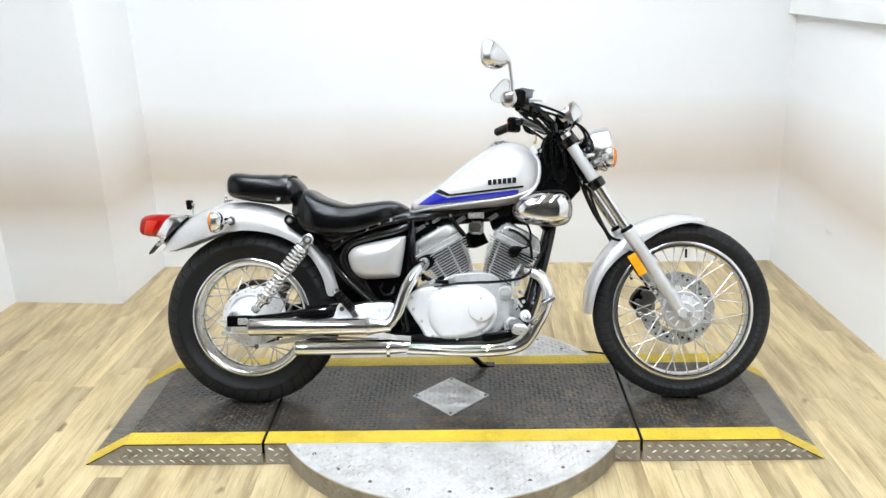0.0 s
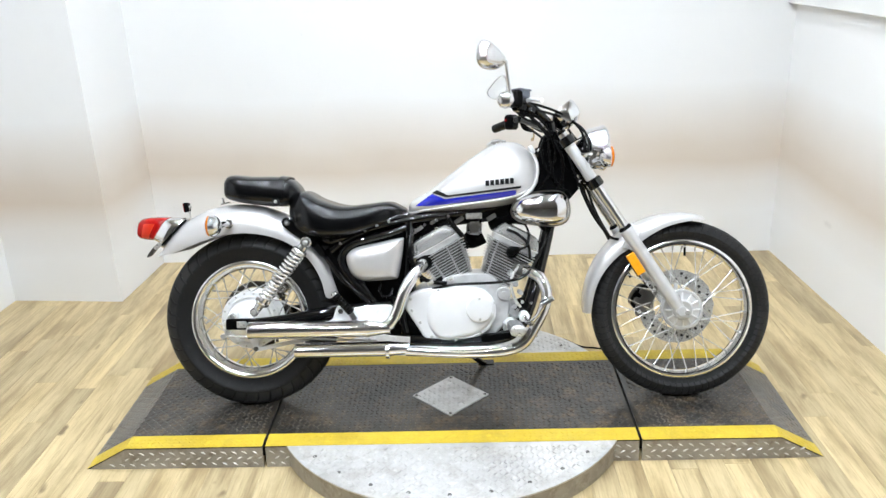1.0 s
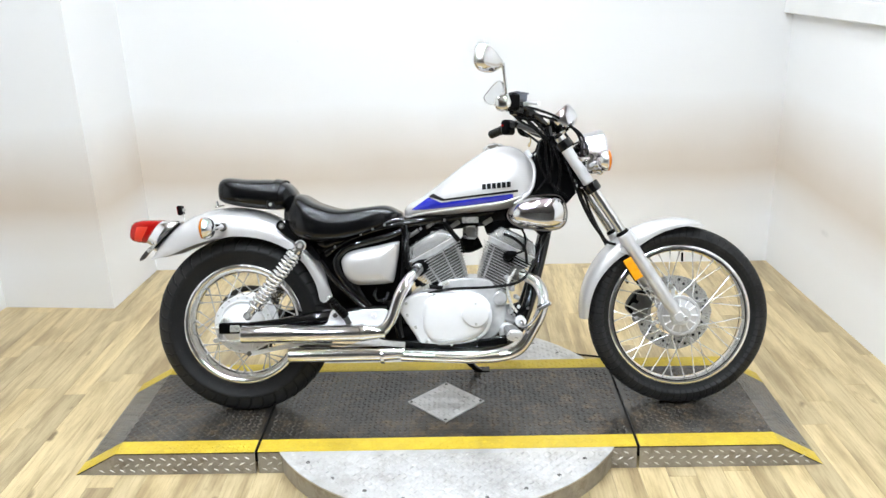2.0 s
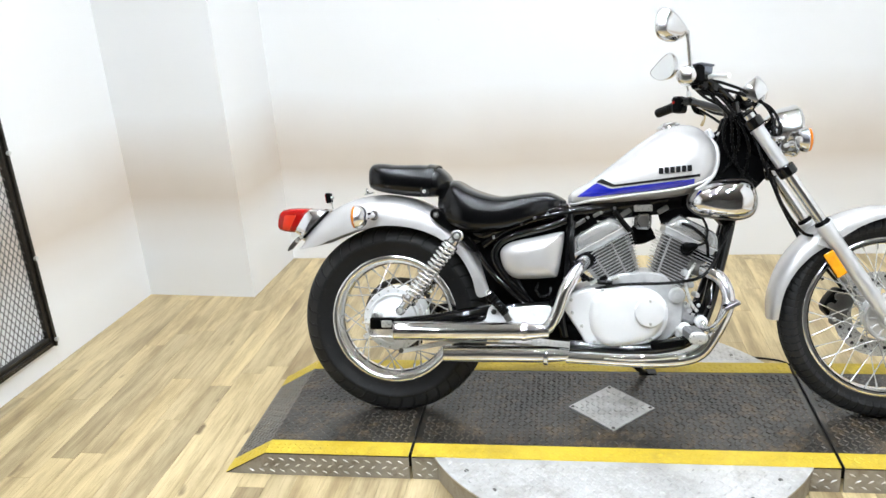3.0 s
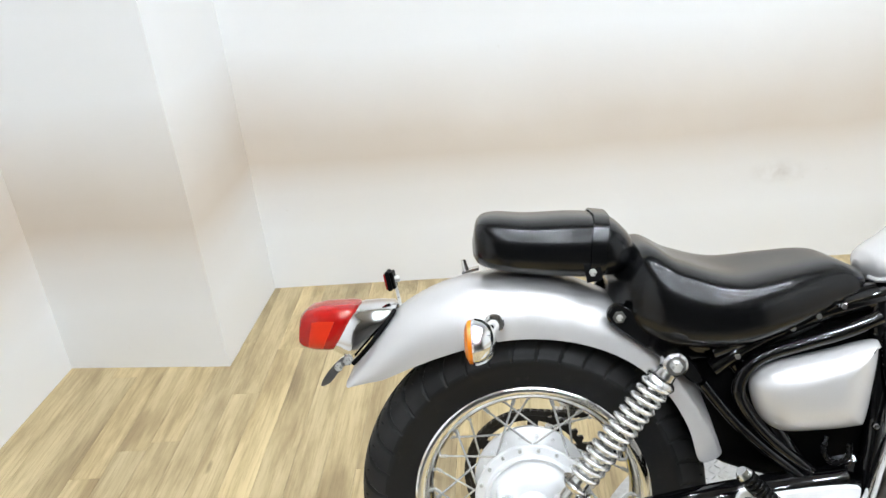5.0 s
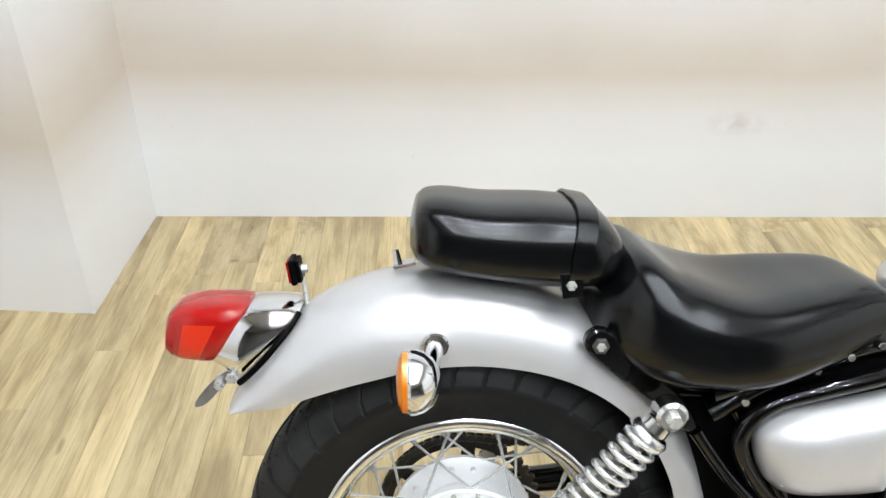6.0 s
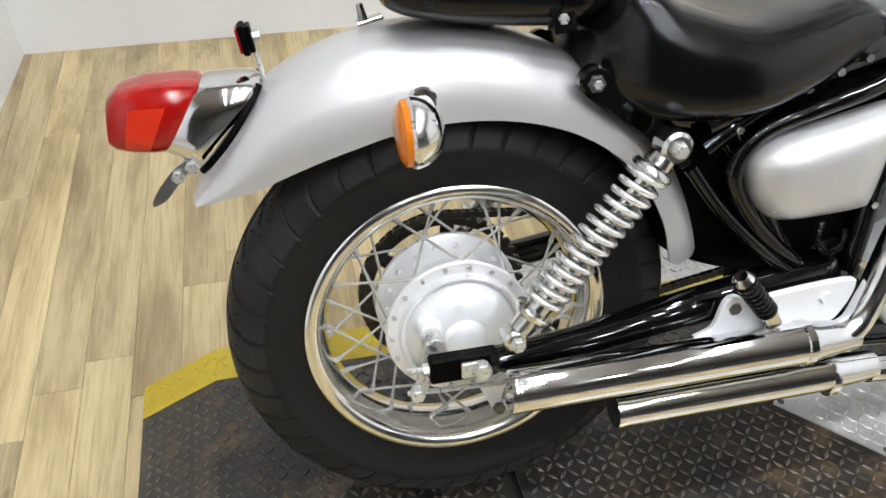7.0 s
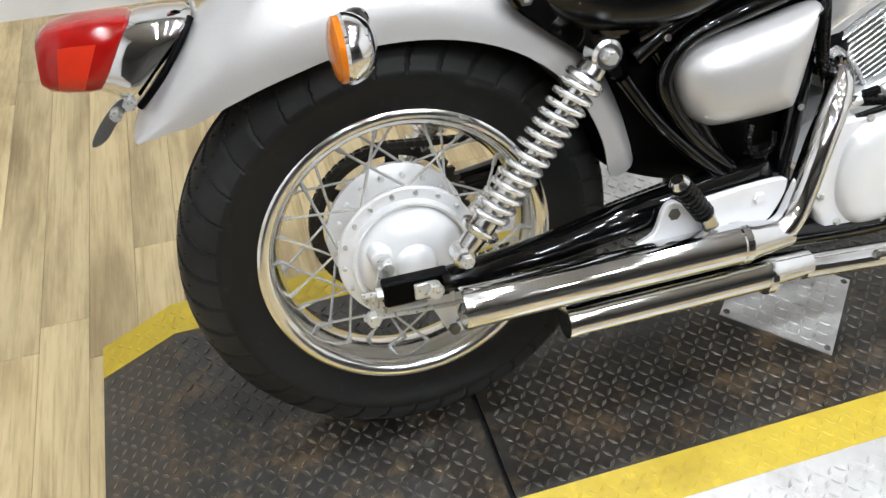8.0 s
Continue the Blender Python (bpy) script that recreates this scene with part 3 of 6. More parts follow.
def tyre(R, half, rim_r, segs, grooves, skew, gw):
    """Round-shouldered tyre with cut tread grooves."""
    prof = []
    for i in range(61):
        a = math.pi * i / 60
        y = -half * math.cos(a)
        k = abs(math.cos(a))
        r = rim_r + (R - rim_r) * (1 - k ** 2.6) ** (1 / 2.1) if k < 1 else rim_r
        prof.append((r, y * (1.0 if k < 0.9 else 1 - 0.35 * (k - 0.9) / 0.1)))
    prof[0], prof[-1] = (rim_r - 0.006, -half * 0.66), (rim_r - 0.006, half * 0.66)
    g, rings = Geo(), []
    for j in range(segs):
        th = 2 * math.pi * j / segs
        ring = []
        for i, (r, y) in enumerate(prof):
            s = y / half
            d = 0.0
            if abs(s) < 0.92 and r > R * 0.83:
                ph = (th * grooves / (2 * math.pi) + skew * (0.92 - abs(s)) ** 1.5 + (0.5 if s > 0 else 0)) % 1.0
                if abs(ph - 0.5) < gw and 0.10 < abs(s):
                    d = 0.0042
                if min(ph, 1 - ph) < 0.026 and i in (19, 24, 36, 41):
                    d = 0.0060
                if abs(abs(s) - 0.07) < 0.05:
                    d = max(d, 0.0055)
            elif i in (9, 12, 48, 51):
                d = -0.0006
            ring.append(((r - d) * math.cos(th), y, (r - d) * math.sin(th)))
        rings.append(ring)
    verts = [p for r in rings for p in r]
    n, faces = len(prof), []
    for j in range(segs):
        a, b = j * n, ((j + 1) % segs) * n
        faces += [(a + i, a + i + 1, b + i + 1, b + i) for i in range(n - 1)]
    g.tread = [i for i in range(n - 1) if min(prof[i][0], prof[i + 1][0]) > R * 0.83]
    return g.put(verts, faces)


def spoke(r0, y0, r1, y1, swing, r=0.0023):
    """From the hub flange at angle 0 to the rim, swung round by the given degrees."""
    a = radians(swing)
    p0, p1 = Vector((r0, y0, 0)), Vector((r1 * math.cos(a), y1, r1 * math.sin(a)))
    d = (p1 - p0).normalized()
    return Geo().cyl(p0, p1, r, n=6).cyl(p1 - d * 0.016, p1 + d * 0.004, r * 1.75, n=6).cyl(p0 + Vector((0, -0.004, 0)), p0 + Vector((0, 0.004, 0)), r * 1.7, n=6)


def wheel(name, x, z, R, half, rim_r, rim_half, hub, hub_r, flange_y, count, tread, hub_mat, face=1.0, thick=0.0023):
    at = pose(x, 0, z)
    root = part(name, Geo().lathe(hub, at, 48), hub_mat, bike, "spoked wheel with cast hub")
    shape = tyre(R, half, rim_r, *tread)
    rubber_ring = part("tyre", Geo().put(shape.v, shape.f, at), M_RUBBER, root, "black grooved rubber tyre", 30)
    # worn tread, its sheen painted in as grey; sidewall and grooves stay black
    rubber_ring.data.materials.append(M_TREAD)
    for k, p in enumerate(rubber_ring.data.polygons):
        if k % 60 in shape.tread:
            ri = [math.hypot(shape.v[v][0], shape.v[v][2]) for v in p.vertices]
            full = [math.hypot(shape.v[v % 61][0], shape.v[v % 61][2]) for v in p.vertices]
            p.material_index = 1 if min(a - b for a, b in zip(ri, full)) > -0.003 else 0
    w, e = rim_half, rim_r
    half_rim = [(e + 0.009, -w + 0.004), (e + 0.011, -w), (e + 0.007, -w - 0.003), (e - 0.002 * face, -w - 0.002), (e - 0.009 * face, -w + 0.005), (e - 0.013 * face, -w + 0.014), (e - 0.019 * face, -w * 0.4), (e - 0.021 * face, 0)]
    inner_rim = [(e - 0.014 * face, 0), (e - 0.010 * face, -w * 0.45), (e + 0.001, -w + 0.010)]
    rim = half_rim + [(r, -y) for r, y in half_rim[-2::-1]] + [(r, -y) for r, y in inner_rim[::-1]] + inner_rim[1:]
    part("rim", Geo().lathe(rim, at, 96, loop=True), M_RIM, root, "polished chrome rim", 50)
    kinds = [mesh_of("spoke", spoke(hub_r, sgn * flange_y, rim_r - 0.017 * face, sgn * 0.008, swing, thick), M_SPOKE) for sgn in (-1, 1) for swing in (36, -36)]
    for k in range(count):
        ob = part("spoke", kinds[(k % 2) * 2 + (k // 2) % 2], None, root)
        ob.matrix_basis = pose(x, 0, z, 0, 360 * k / count + (8 if (k // 2) % 2 else 0), 0)
    return root


# rear wheel: drum brake on its right, sprocket on its left
hub = [(0.012, -0.078), (0.030, -0.077), (0.052, -0.072), (0.068, -0.062), (0.073, -0.056), (0.0745, -0.050), (0.0765, -0.050), (0.0775, -0.057), (0.081, -0.058), (0.0825, -0.050), (0.084, -0.046), (0.098, -0.046), (0.1005, -0.043), (0.0995, -0.037), (0.088, -0.034), (0.070, -0.026), (0.070, 0.022), (0.098, 0.030), (0.103, 0.033), (0.103, 0.040), (0.098, 0.044), (0.060, 0.050), (0.055, 0.075), (0.012, 0.078)]
rear = wheel("rear_wheel", 0, RZ, 0.305, 0.061, 0.195, 0.044, hub, 0.092, 0.041, 36, (800, 40, 1.7, 0.045), M_ALU, 1.0, 0.0020)
g = Geo()
n_teeth = 45
ring = [[], [], [], []]
for k in range(n_teeth * 4):
    a = 2 * math.pi * k / (n_teeth * 4)
    tooth = 0.121 if k % 4 in (0, 1) else 0.114
    for i, (r, y) in enumerate(((tooth, 0.060), (tooth, 0.068), (0.104, 0.068), (0.104, 0.060))):
        ring[i].append((r * math.cos(a), y, RZ + r * math.sin(a)))
part("sprocket", Geo().rings(ring, loop=True), M_GATE, rear, "dark steel sprocket")
for k in range(6):
    a = 2 * math.pi * (k + 0.4) / 6
    part("sprocket_arm", Geo().box((0.060, 0.006, 0.020), pose(0, 0.064, RZ) @ pose(0, 0, 0, 0, -math.degrees(a), 0) @ pose(0.078, 0, 0), 0.001), M_GATE, rear)
for k in range(18):
    a = 2 * math.pi * k / 18
    part("carrier_hole", Geo().cyl((0.088 * math.cos(a), 0.029, RZ + 0.088 * math.sin(a)), (0.088 * math.cos(a), 0.020, RZ + 0.088 * math.sin(a)), 0.0042, 0.0035, 8), M_ALU, rear)
    part("rivet", Geo().cyl((0.0925 * math.cos(a), -0.044, RZ + 0.0925 * math.sin(a)), (0.0925 * math.cos(a), -0.051, RZ + 0.0925 * math.sin(a)), 0.0038, 0.003, 8), M_ZINC, rear)
lower_run, upper_run = Vector((0.62, 0.064, 0.285)), Vector((0.62, 0.064, 0.350))
round_sprocket = [Vector((0.119 * math.cos(radians(d)), 0.064, RZ + 0.119 * math.sin(radians(d)))) for d in range(82, 284, 4)]
chain_line = [upper_run] + round_sprocket + [lower_run]
chain = part("drive_chain", Geo().tube(chain_line, 0.0030, 6, 1), M_GATE, bike, "dark oily drive chain")
link_mesh = mesh_of("chain_link", Geo().box((0.0115, 0.0035, 0.010), pose(0, -0.0045, 0), 0.002).box((0.0115, 0.0035, 0.010), pose(0, 0.0045, 0), 0.002).cyl((0.004, -0.006, 0), (0.004, 0.006, 0), 0.004, n=8), M_GATE)
walked, step = 0.0, 0.0127
for a, b in zip(chain_line, chain_line[1:]):
    d, seg = (b - a).normalized(), (b - a).length
    while walked < seg:
        ob = part("chain_link", link_mesh, None, chain)
        ob.matrix_basis = Matrix.Translation(a + d * walked) @ pose(0, 0, 0, 0, math.degrees(math.atan2(-d.z, d.x)), 0)
        walked += step
    walked -= seg
g = Geo().lathe([(0.001, -0.090), (0.020, -0.089), (0.026, -0.086), (0.030, -0.078), (0.034, -0.072), (0.001, -0.070)], pose(0, 0, RZ), 32).cyl((-0.046, -0.060, 0.320), (-0.046, -0.088, 0.320), 0.017, 0.015, 20, 0.003)
part("brake_panel", g, M_ALU, bike, "cast aluminium rear brake panel")
g = Geo().cyl((-0.045, -0.09, 0.318), (-0.045, -0.112, 0.318), 0.010, n=12, ch=0.001).box((0.018, 0.008, 0.075), pose(-0.058, -0.108, 0.286, 0, 15, 0), 0.002)
part("brake_arm", g, M_ZINC, bike, "zinc plated brake lever arm")
part("brake_rod", Geo().tube([(-0.085, -0.114, 0.254), (0.10, -0.114, 0.244), (0.30, -0.114, 0.234), (0.45, -0.114, 0.226)], 0.0035, 8), M_ZINC, bike, "thin plated brake rod")
bolt(bike, (-0.073, -0.110, 0.254), 0.010, 0.016)
g = Geo().plate([(-0.004, 0.272), (0.052, 0.266), (0.040, 0.206), (0.028, 0.200)], [(0, -0.098), (0, -0.104), (0.001, -0.106)])
part("torque_bracket", g, M_ALU, bike, "silver triangular torque bracket")
part("torque_bar", Geo().box((0.275, 0.007, 0.014), pose(0.168, -0.110, 0.230, 0, -11, 0), 0.002), M_ALU, bike, "silver torque bar")
bolt(bike, (0.035, -0.112, 0.207), 0.009, 0.008, material=M_STEEL)

# swingarm
for sy in (-1, 1):
    g = Geo().tube([(0.02, sy * 0.128, 0.296), (0.14, sy * 0.128, 0.304), (0.30, sy * 0.122, 0.326), (0.50, sy * 0.105, 0.340)], [0.017, 0.021, 0.025, 0.027], 14)
    part("swingarm_leg", g, M_BLACK, bike, "gloss black swingarm tube")
    part("axle_plate", Geo().box((0.088, 0.020, 0.036), pose(-0.014, sy * 0.128, 0.296), 0.003), M_BLACKM, bike, "matt black chain adjuster plate")
    part("axle_washer", Geo().box((0.030, 0.006, 0.022), pose(-0.004, sy * 0.141, 0.296), 0.002), M_ZINC, bike)
    bolt(bike, (0.006, sy * 0.143, 0.297), 0.0125, 0.012, (0, sy, 0), name="axle_nut")
    part("adjuster_bolt", Geo().cyl((-0.085, sy * 0.128, 0.298), (-0.058, sy * 0.128, 0.297), 0.004, n=8).cyl((-0.066, sy * 0.128, 0.297), (-0.058, sy * 0.128, 0.297), 0.008, n=6), M_ZINC, bike)

# rear shocks
for sy in (-1, 1):
    top, low = Vector((0.229, sy * 0.157, 0.568)), Vector((0.046, sy * 0.148, 0.340))
    d = (low - top).normalized()
    root = part("shock_absorber", Geo().cyl(top + d * 0.01, low - d * 0.01, 0.0095, n=16), M_CHROME, bike, "chrome coil spring shock absorber")
    s = d.cross(Vector((0, 1, 0))).normalized()
    t = d.cross(s)
    L0, L1, turns = 0.040, 0.240, 14
    pts = [top + d * (L0 + (L1 - L0) * i / (turns * 14)) + (s * math.cos(i * 2 * math.pi / 14) + t * math.sin(i * 2 * math.pi / 14)) * 0.0218 for i in range(turns * 14 + 1)]
    part("coil_spring", Geo().tube(pts, 0.0040, 8, 1), M_COIL, root, "chrome coil spring", 60)
    part("upper_eye", Geo().cyl(top + Vector((0, -0.016, 0)), top + Vector((0, 0.016, 0)), 0.019, n=20, ch=0.004).cyl(top + d * 0.012, top + d * 0.030, 0.016, 0.018, 18, 0.003).cyl(top + d * 0.030, top + d * 0.040, 0.0255, 0.0265, 22, 0.003), M_CHROME_SOFT, root)
    part("lower_eye", Geo().cyl(low + Vector((0, -0.014, 0)), low + Vector((0, 0.014, 0)), 0.015, n=18, ch=0.003).cyl(low - d * 0.010, low - d * 0.034, 0.014, 0.015, 18, 0.002).cyl(low - d * 0.034, low - d * 0.044, 0.025, 0.0265, 20, 0.002), M_CHROME_SOFT, root)
    part("damper_body", Geo().cyl(low - d * 0.04, low - d * 0.12, 0.0165, n=18, ch=0.002), M_CHROME_SOFT, root)
    for p in (top, low):
        bolt(root, p + Vector((0, sy * 0.016, 0)), 0.0095, 0.009, (0, sy, 0))


# fenders
def fender(cx, cz, th0, th1, top, edge, half, inward=0.0035, n=64, m=20, p=2.6):
    """A curved guard about (cx, cz); top, edge and half: functions of u (0 to 1) from th0 to th1."""
    def sheet(off):
        rows = []
        for i in range(n + 1):
            u = i / n
            th = radians(th0 + (th1 - th0) * u)
            row = []
            for j in range(-m, m + 1):
                a = abs(j) / m * math.pi / 2
                e = 2 / p
                y = math.copysign((half(u) - off) * math.sin(a) ** e, j)
                r = edge(u) + (top(u) - edge(u) - off) * math.cos(a) ** e if abs(j) < m else edge(u)
                row.append((cx + r * math.cos(th), y, cz + r * math.sin(th)))
            rows.append(row)
        return rows
    out, inn = sheet(0), sheet(inward)
    loop_rows = [o + i[::-1] for o, i in zip(out, inn)]
    return Geo().rings(loop_rows)


REAR_EDGE = [(0, 0.296), (0.008, 0.289), (0.03, 0.287), (0.10, 0.295), (0.28, 0.307), (0.55, 0.304), (0.74, 0.308), (0.82, 0.316), (0.88, 0.326), (0.935, 0.340), (0.965, 0.356), (1, 0.378)]
REAR_TOP = [(0, 0.342), (0.008, 0.350), (0.04, 0.354), (0.2, 0.358), (0.45, 0.388), (0.7, 0.407), (0.88, 0.404), (1, 0.386)]
REAR_HALF = [(0, 0.088), (0.05, 0.092), (0.3, 0.091), (0.75, 0.094), (0.9, 0.084), (1, 0.070)]
rf = part("rear_fender", fender(0, RZ, 14.5, 142.5, lambda u: keyed(REAR_TOP, u)[0], lambda u: keyed(REAR_EDGE, u)[0], lambda u: keyed(REAR_HALF, u)[0], n=96), M_SILVER, bike, "silver painted rear fender", 40)
FRONT_EDGE = [(0, 0.314), (0.25, 0.292), (0.45, 0.278), (0.6, 0.291), (0.8, 0.306), (1, 0.312)]
FRONT_TOP = [(0, 0.317), (0.03, 0.328), (0.3, 0.337), (0.6, 0.341), (0.9, 0.339), (1, 0.335)]
FRONT_HALF = [(0, 0.046), (0.05, 0.059), (0.5, 0.065), (0.93, 0.059), (1, 0.046)]
ff = part("front_fender", fender(FX, FZ, 75, 181, lambda u: keyed(FRONT_TOP, u)[0], lambda u: keyed(FRONT_EDGE, u)[0], lambda u: keyed(FRONT_HALF, u)[0]), M_SILVER, bike, "silver painted front fender", 40)
for sy in (-1, 1):
    part("fender_brace", Geo().plate([(1.315, 0.60), (1.345, 0.575), (1.325, 0.505), (1.285, 0.52)], [(0, sy * 0.064), (0, sy * 0.074)]), M_ALU, ff)
    # fender support strut with its two bolts
    g = Geo().plate(outline([(0.138, 0.640), (0.152, 0.652), (0.172, 0.645), (0.205, 0.612), (0.262, 0.560), (0.285, 0.520), (0.268, 0.515), (0.235, 0.548), (0.180, 0.590), (0.142, 0.622)], 3), [(0, sy * 0.092), (0, sy * 0.104), (0.003, sy * 0.107)])
    st = part("fender_strut", g, M_BLACK, bike, "gloss black fender strut")
    bolt(st, (0.156, sy * 0.107, 0.632), 0.011, 0.005, (0, sy, 0), M_STEEL)
    bolt(st, (0.156, sy * 0.111, 0.632), 0.006, 0.004, (0, sy, 0), M_ZINC)
part("seat_bracket", Geo().box((0.030, 0.022, 0.005), pose(-0.080, 0, 0.703, 0, -12, 0), 0.002).cyl((-0.088, 0, 0.702), (-0.091, 0, 0.722), 0.006, 0.004, 10, 0.001), M_CHROME_SOFT, rf)

# fuel tank
TANK = [(0.562, 0.018, 0.668, 0.010, 0.012), (0.575, 0.052, 0.668, 0.026, 0.024), (0.62, 0.078, 0.684, 0.034, 0.036), (0.70, 0.106, 0.700, 0.076, 0.048), (0.78, 0.124, 0.712, 0.123, 0.053),
        (0.86, 0.133, 0.724, 0.156, 0.060), (0.92, 0.130, 0.736, 0.151, 0.062), (0.965, 0.114, 0.750, 0.120, 0.056), (0.995, 0.082, 0.766, 0.066, 0.044), (1.008, 0.030, 0.775, 0.022, 0.020)]
tank = part("fuel_tank", body(TANK, 120, 88, 2.35), M_SILVER, bike, "silver painted teardrop fuel tank", 60)


def tank_point(x, z, side=-1, off=0.0012):
    hw, zc, ht, hb = keyed(TANK, x)
    k = abs(z - zc) / (ht if z > zc else hb)
    y = hw * max(0.0, 1 - min(1, k) ** 2.35) ** (1 / 2.35)
    return (x, side * (y + off), z)


def decal(name, lo, hi, x0, x1, material, label, side, off=0.0012, n=40):
    rows = []
    for i in range(n + 1):
        x = x0 + (x1 - x0) * i / n
        a, b = lo(x), max(hi(x), lo(x) + 0.0002)
        rows.append([tank_point(x, a + (b - a) * j / 5, side, off) for j in range(6)] + [tank_point(x, a + (b - a) * j / 5, side, off - max(0.0009, off - 0.0006)) for j in range(5, -1, -1)])
    return part(name, Geo().rings(rows), material, tank, label, 60)


def lerp_rows(rows):
    return lambda x: float(np.interp(x, [r[0] for r in rows], [r[1] for r in rows]))


for side in (-1, 1):
    decal("blue_stripe", lerp_rows([(0.590, 0.6765), (0.635, 0.676), (0.80, 0.6885), (0.925, 0.704)]), lerp_rows([(0.590, 0.6785), (0.647, 0.718), (0.690, 0.6985), (0.93, 0.7225)]), 0.590, 0.928, M_BLUE, "bright blue stripe", side)
    decal("black_stripe", lerp_rows([(0.648, 0.719), (0.694, 0.7035), (0.94, 0.7275)]), lerp_rows([(0.648, 0.722), (0.664, 0.730), (0.700, 0.7105), (0.945, 0.7355)]), 0.648, 0.944, M_DECAL, "black stripe", side)
    # the maker's name as plain slanted bars
    for k in range(6):
        x = 0.826 + k * 0.0162
        z = 0.738 + 0.07 * (x - 0.826)
        decal("emblem_bar", lambda q: z + 0.02 * (q - x), lambda q: z + 0.0180 + 0.02 * (q - x), x, x + 0.0125, M_DECAL, "black emblem bar", side, 0.0036, n=6)
g = Geo()
seam = []
for i in range(61):
    x = 0.568 + (1.002 - 0.568) * i / 60
    hw, zc, ht, hb = keyed(TANK, x)
    seam.append((x, hw * 0.93, zc - hb * 0.50))
for side in (-1, 1):
    part("tank_seam", Geo().tube([(x, side * y, z - 0.004) for x, y, z in seam], 0.0042, 8, 1), M_SILVER, tank)
for side in (-1, 1):
    part("tank_lip", Geo().tube([(0.930, side * 0.128, 0.690), (0.962, side * 0.116, 0.708), (0.988, side * 0.096, 0.735), (1.002, side * 0.074, 0.775), (1.002, side * 0.050, 0.815), (0.990, side * 0.022, 0.842), (0.984, 0, 0.850)], [0.003, 0.005, 0.0058, 0.006, 0.006, 0.005, 0.005], 10), M_SILVER, tank, "silver seam lip round the tank front")
cap_m = Matrix.Translation((0.870, 0, 0.876)) @ Euler((radians(90), radians(0), 0)).to_matrix().to_4x4()
tilt = Matrix.Translation((0.870, 0, 0.876)) @ pose(0, 0, 0, 0, -10, 0) @ Matrix.Translation((-0.870, 0, -0.876))
part("filler_cap", Geo().lathe([(0.001, 0.018), (0.020, 0.0175), (0.031, 0.014), (0.036, 0.008), (0.037, 0.0), (0.041, -0.001), (0.041, -0.006), (0.001, -0.006)], tilt @ cap_m, 40).box((0.028, 0.010, 0.006), tilt @ pose(0.870, 0, 0.895, 0, 0, 20), 0.002), M_CHROME, tank, "chrome filler cap")
part("tank_mount", Geo().box((0.016, 0.05, 0.030), pose(0.990, 0, 0.858, 0, -30, 0), 0.004), M_ALU, tank)

# seats
SEAT = [(0.150, 0.030, 0.668, 0.014, 0.020), (0.162, 0.085, 0.662, 0.040, 0.045), (0.205, 0.132, 0.645, 0.099, 0.062), (0.262, 0.150, 0.622, 0.098, 0.052), (0.345, 0.150, 0.618, 0.079, 0.050),
        (0.43, 0.128, 0.630, 0.070, 0.042), (0.50, 0.100, 0.644, 0.055, 0.030), (0.54, 0.082, 0.653, 0.025, 0.020), (0.556, 0.050, 0.656, 0.010, 0.010)]
seat = part("rider_seat", body(SEAT, 64, 56, 3.1, 0.014), M_SEAT, bike, "black vinyl scooped rider seat", 60)
PILLION = [(-0.072, 0.030, 0.733, 0.018, 0.012), (-0.064, 0.066, 0.740, 0.040, 0.030), (-0.04, 0.086, 0.738, 0.052, 0.038), (0.02, 0.094, 0.732, 0.052, 0.044), (0.11, 0.096, 0.724, 0.057, 0.046),
           (0.160, 0.090, 0.718, 0.052, 0.038), (0.186, 0.066, 0.714, 0.032, 0.024), (0.198, 0.030, 0.712, 0.010, 0.010)]
PILLION = [(x, hw, zc + 0.009, a, b) for x, hw, zc, a, b in PILLION]
pil = part("passenger_seat", body(PILLION, 56, 56, 3.0), M_SEAT, bike, "black vinyl passenger seat pad", 60)
rows = []
for dx in (-0.013, -0.012, 0.012, 0.013):
    row = []
    for j in range(49):
        a = radians(-52 + 284 * j / 48)
        hw, zc, ht, hb = keyed(PILLION, 0.131 + dx)
        c, s = math.cos(a), math.sin(a)
        e = 2 / 3.2
        lift = 0.0035 if abs(dx) < 0.0125 else 0.0
        row.append((0.131 + dx + 0.012 * max(0, s) - 0.010 * max(0, -s), (hw + lift) * math.copysign(abs(c) ** e, c), zc + ((ht if s > 0 else hb) + lift) * math.copysign(abs(s) ** e, s)))
    rows.append(row)
part("seat_strap", Geo().rings(rows, close=False), M_SEAT, pil, "black strap round the seat pad")
part("strap_end", Geo().box((0.026, 0.004, 0.030), pose(0.120, -0.096, 0.705, -8, -8, 0), 0.002), M_SEAT, pil)
bolt(pil, (0.119, -0.097, 0.705), 0.0065, 0.005, name="stud")

# tail lamp: a chrome shoe on the fender, a raked red lens behind it
def oval(x, w, h, zc, rake, n=36, p=0.6):
    """A rounded section across the lamp whose top leans ahead by rake."""
    ring = []
    for j in range(n):
        a = 2 * math.pi * j / n
        c, q = math.cos(a), math.sin(a)
        up = math.copysign(abs(q) ** p, q)
        ring.append((x + rake * up, w * math.copysign(abs(c) ** p, c), zc + h * up))
    return ring


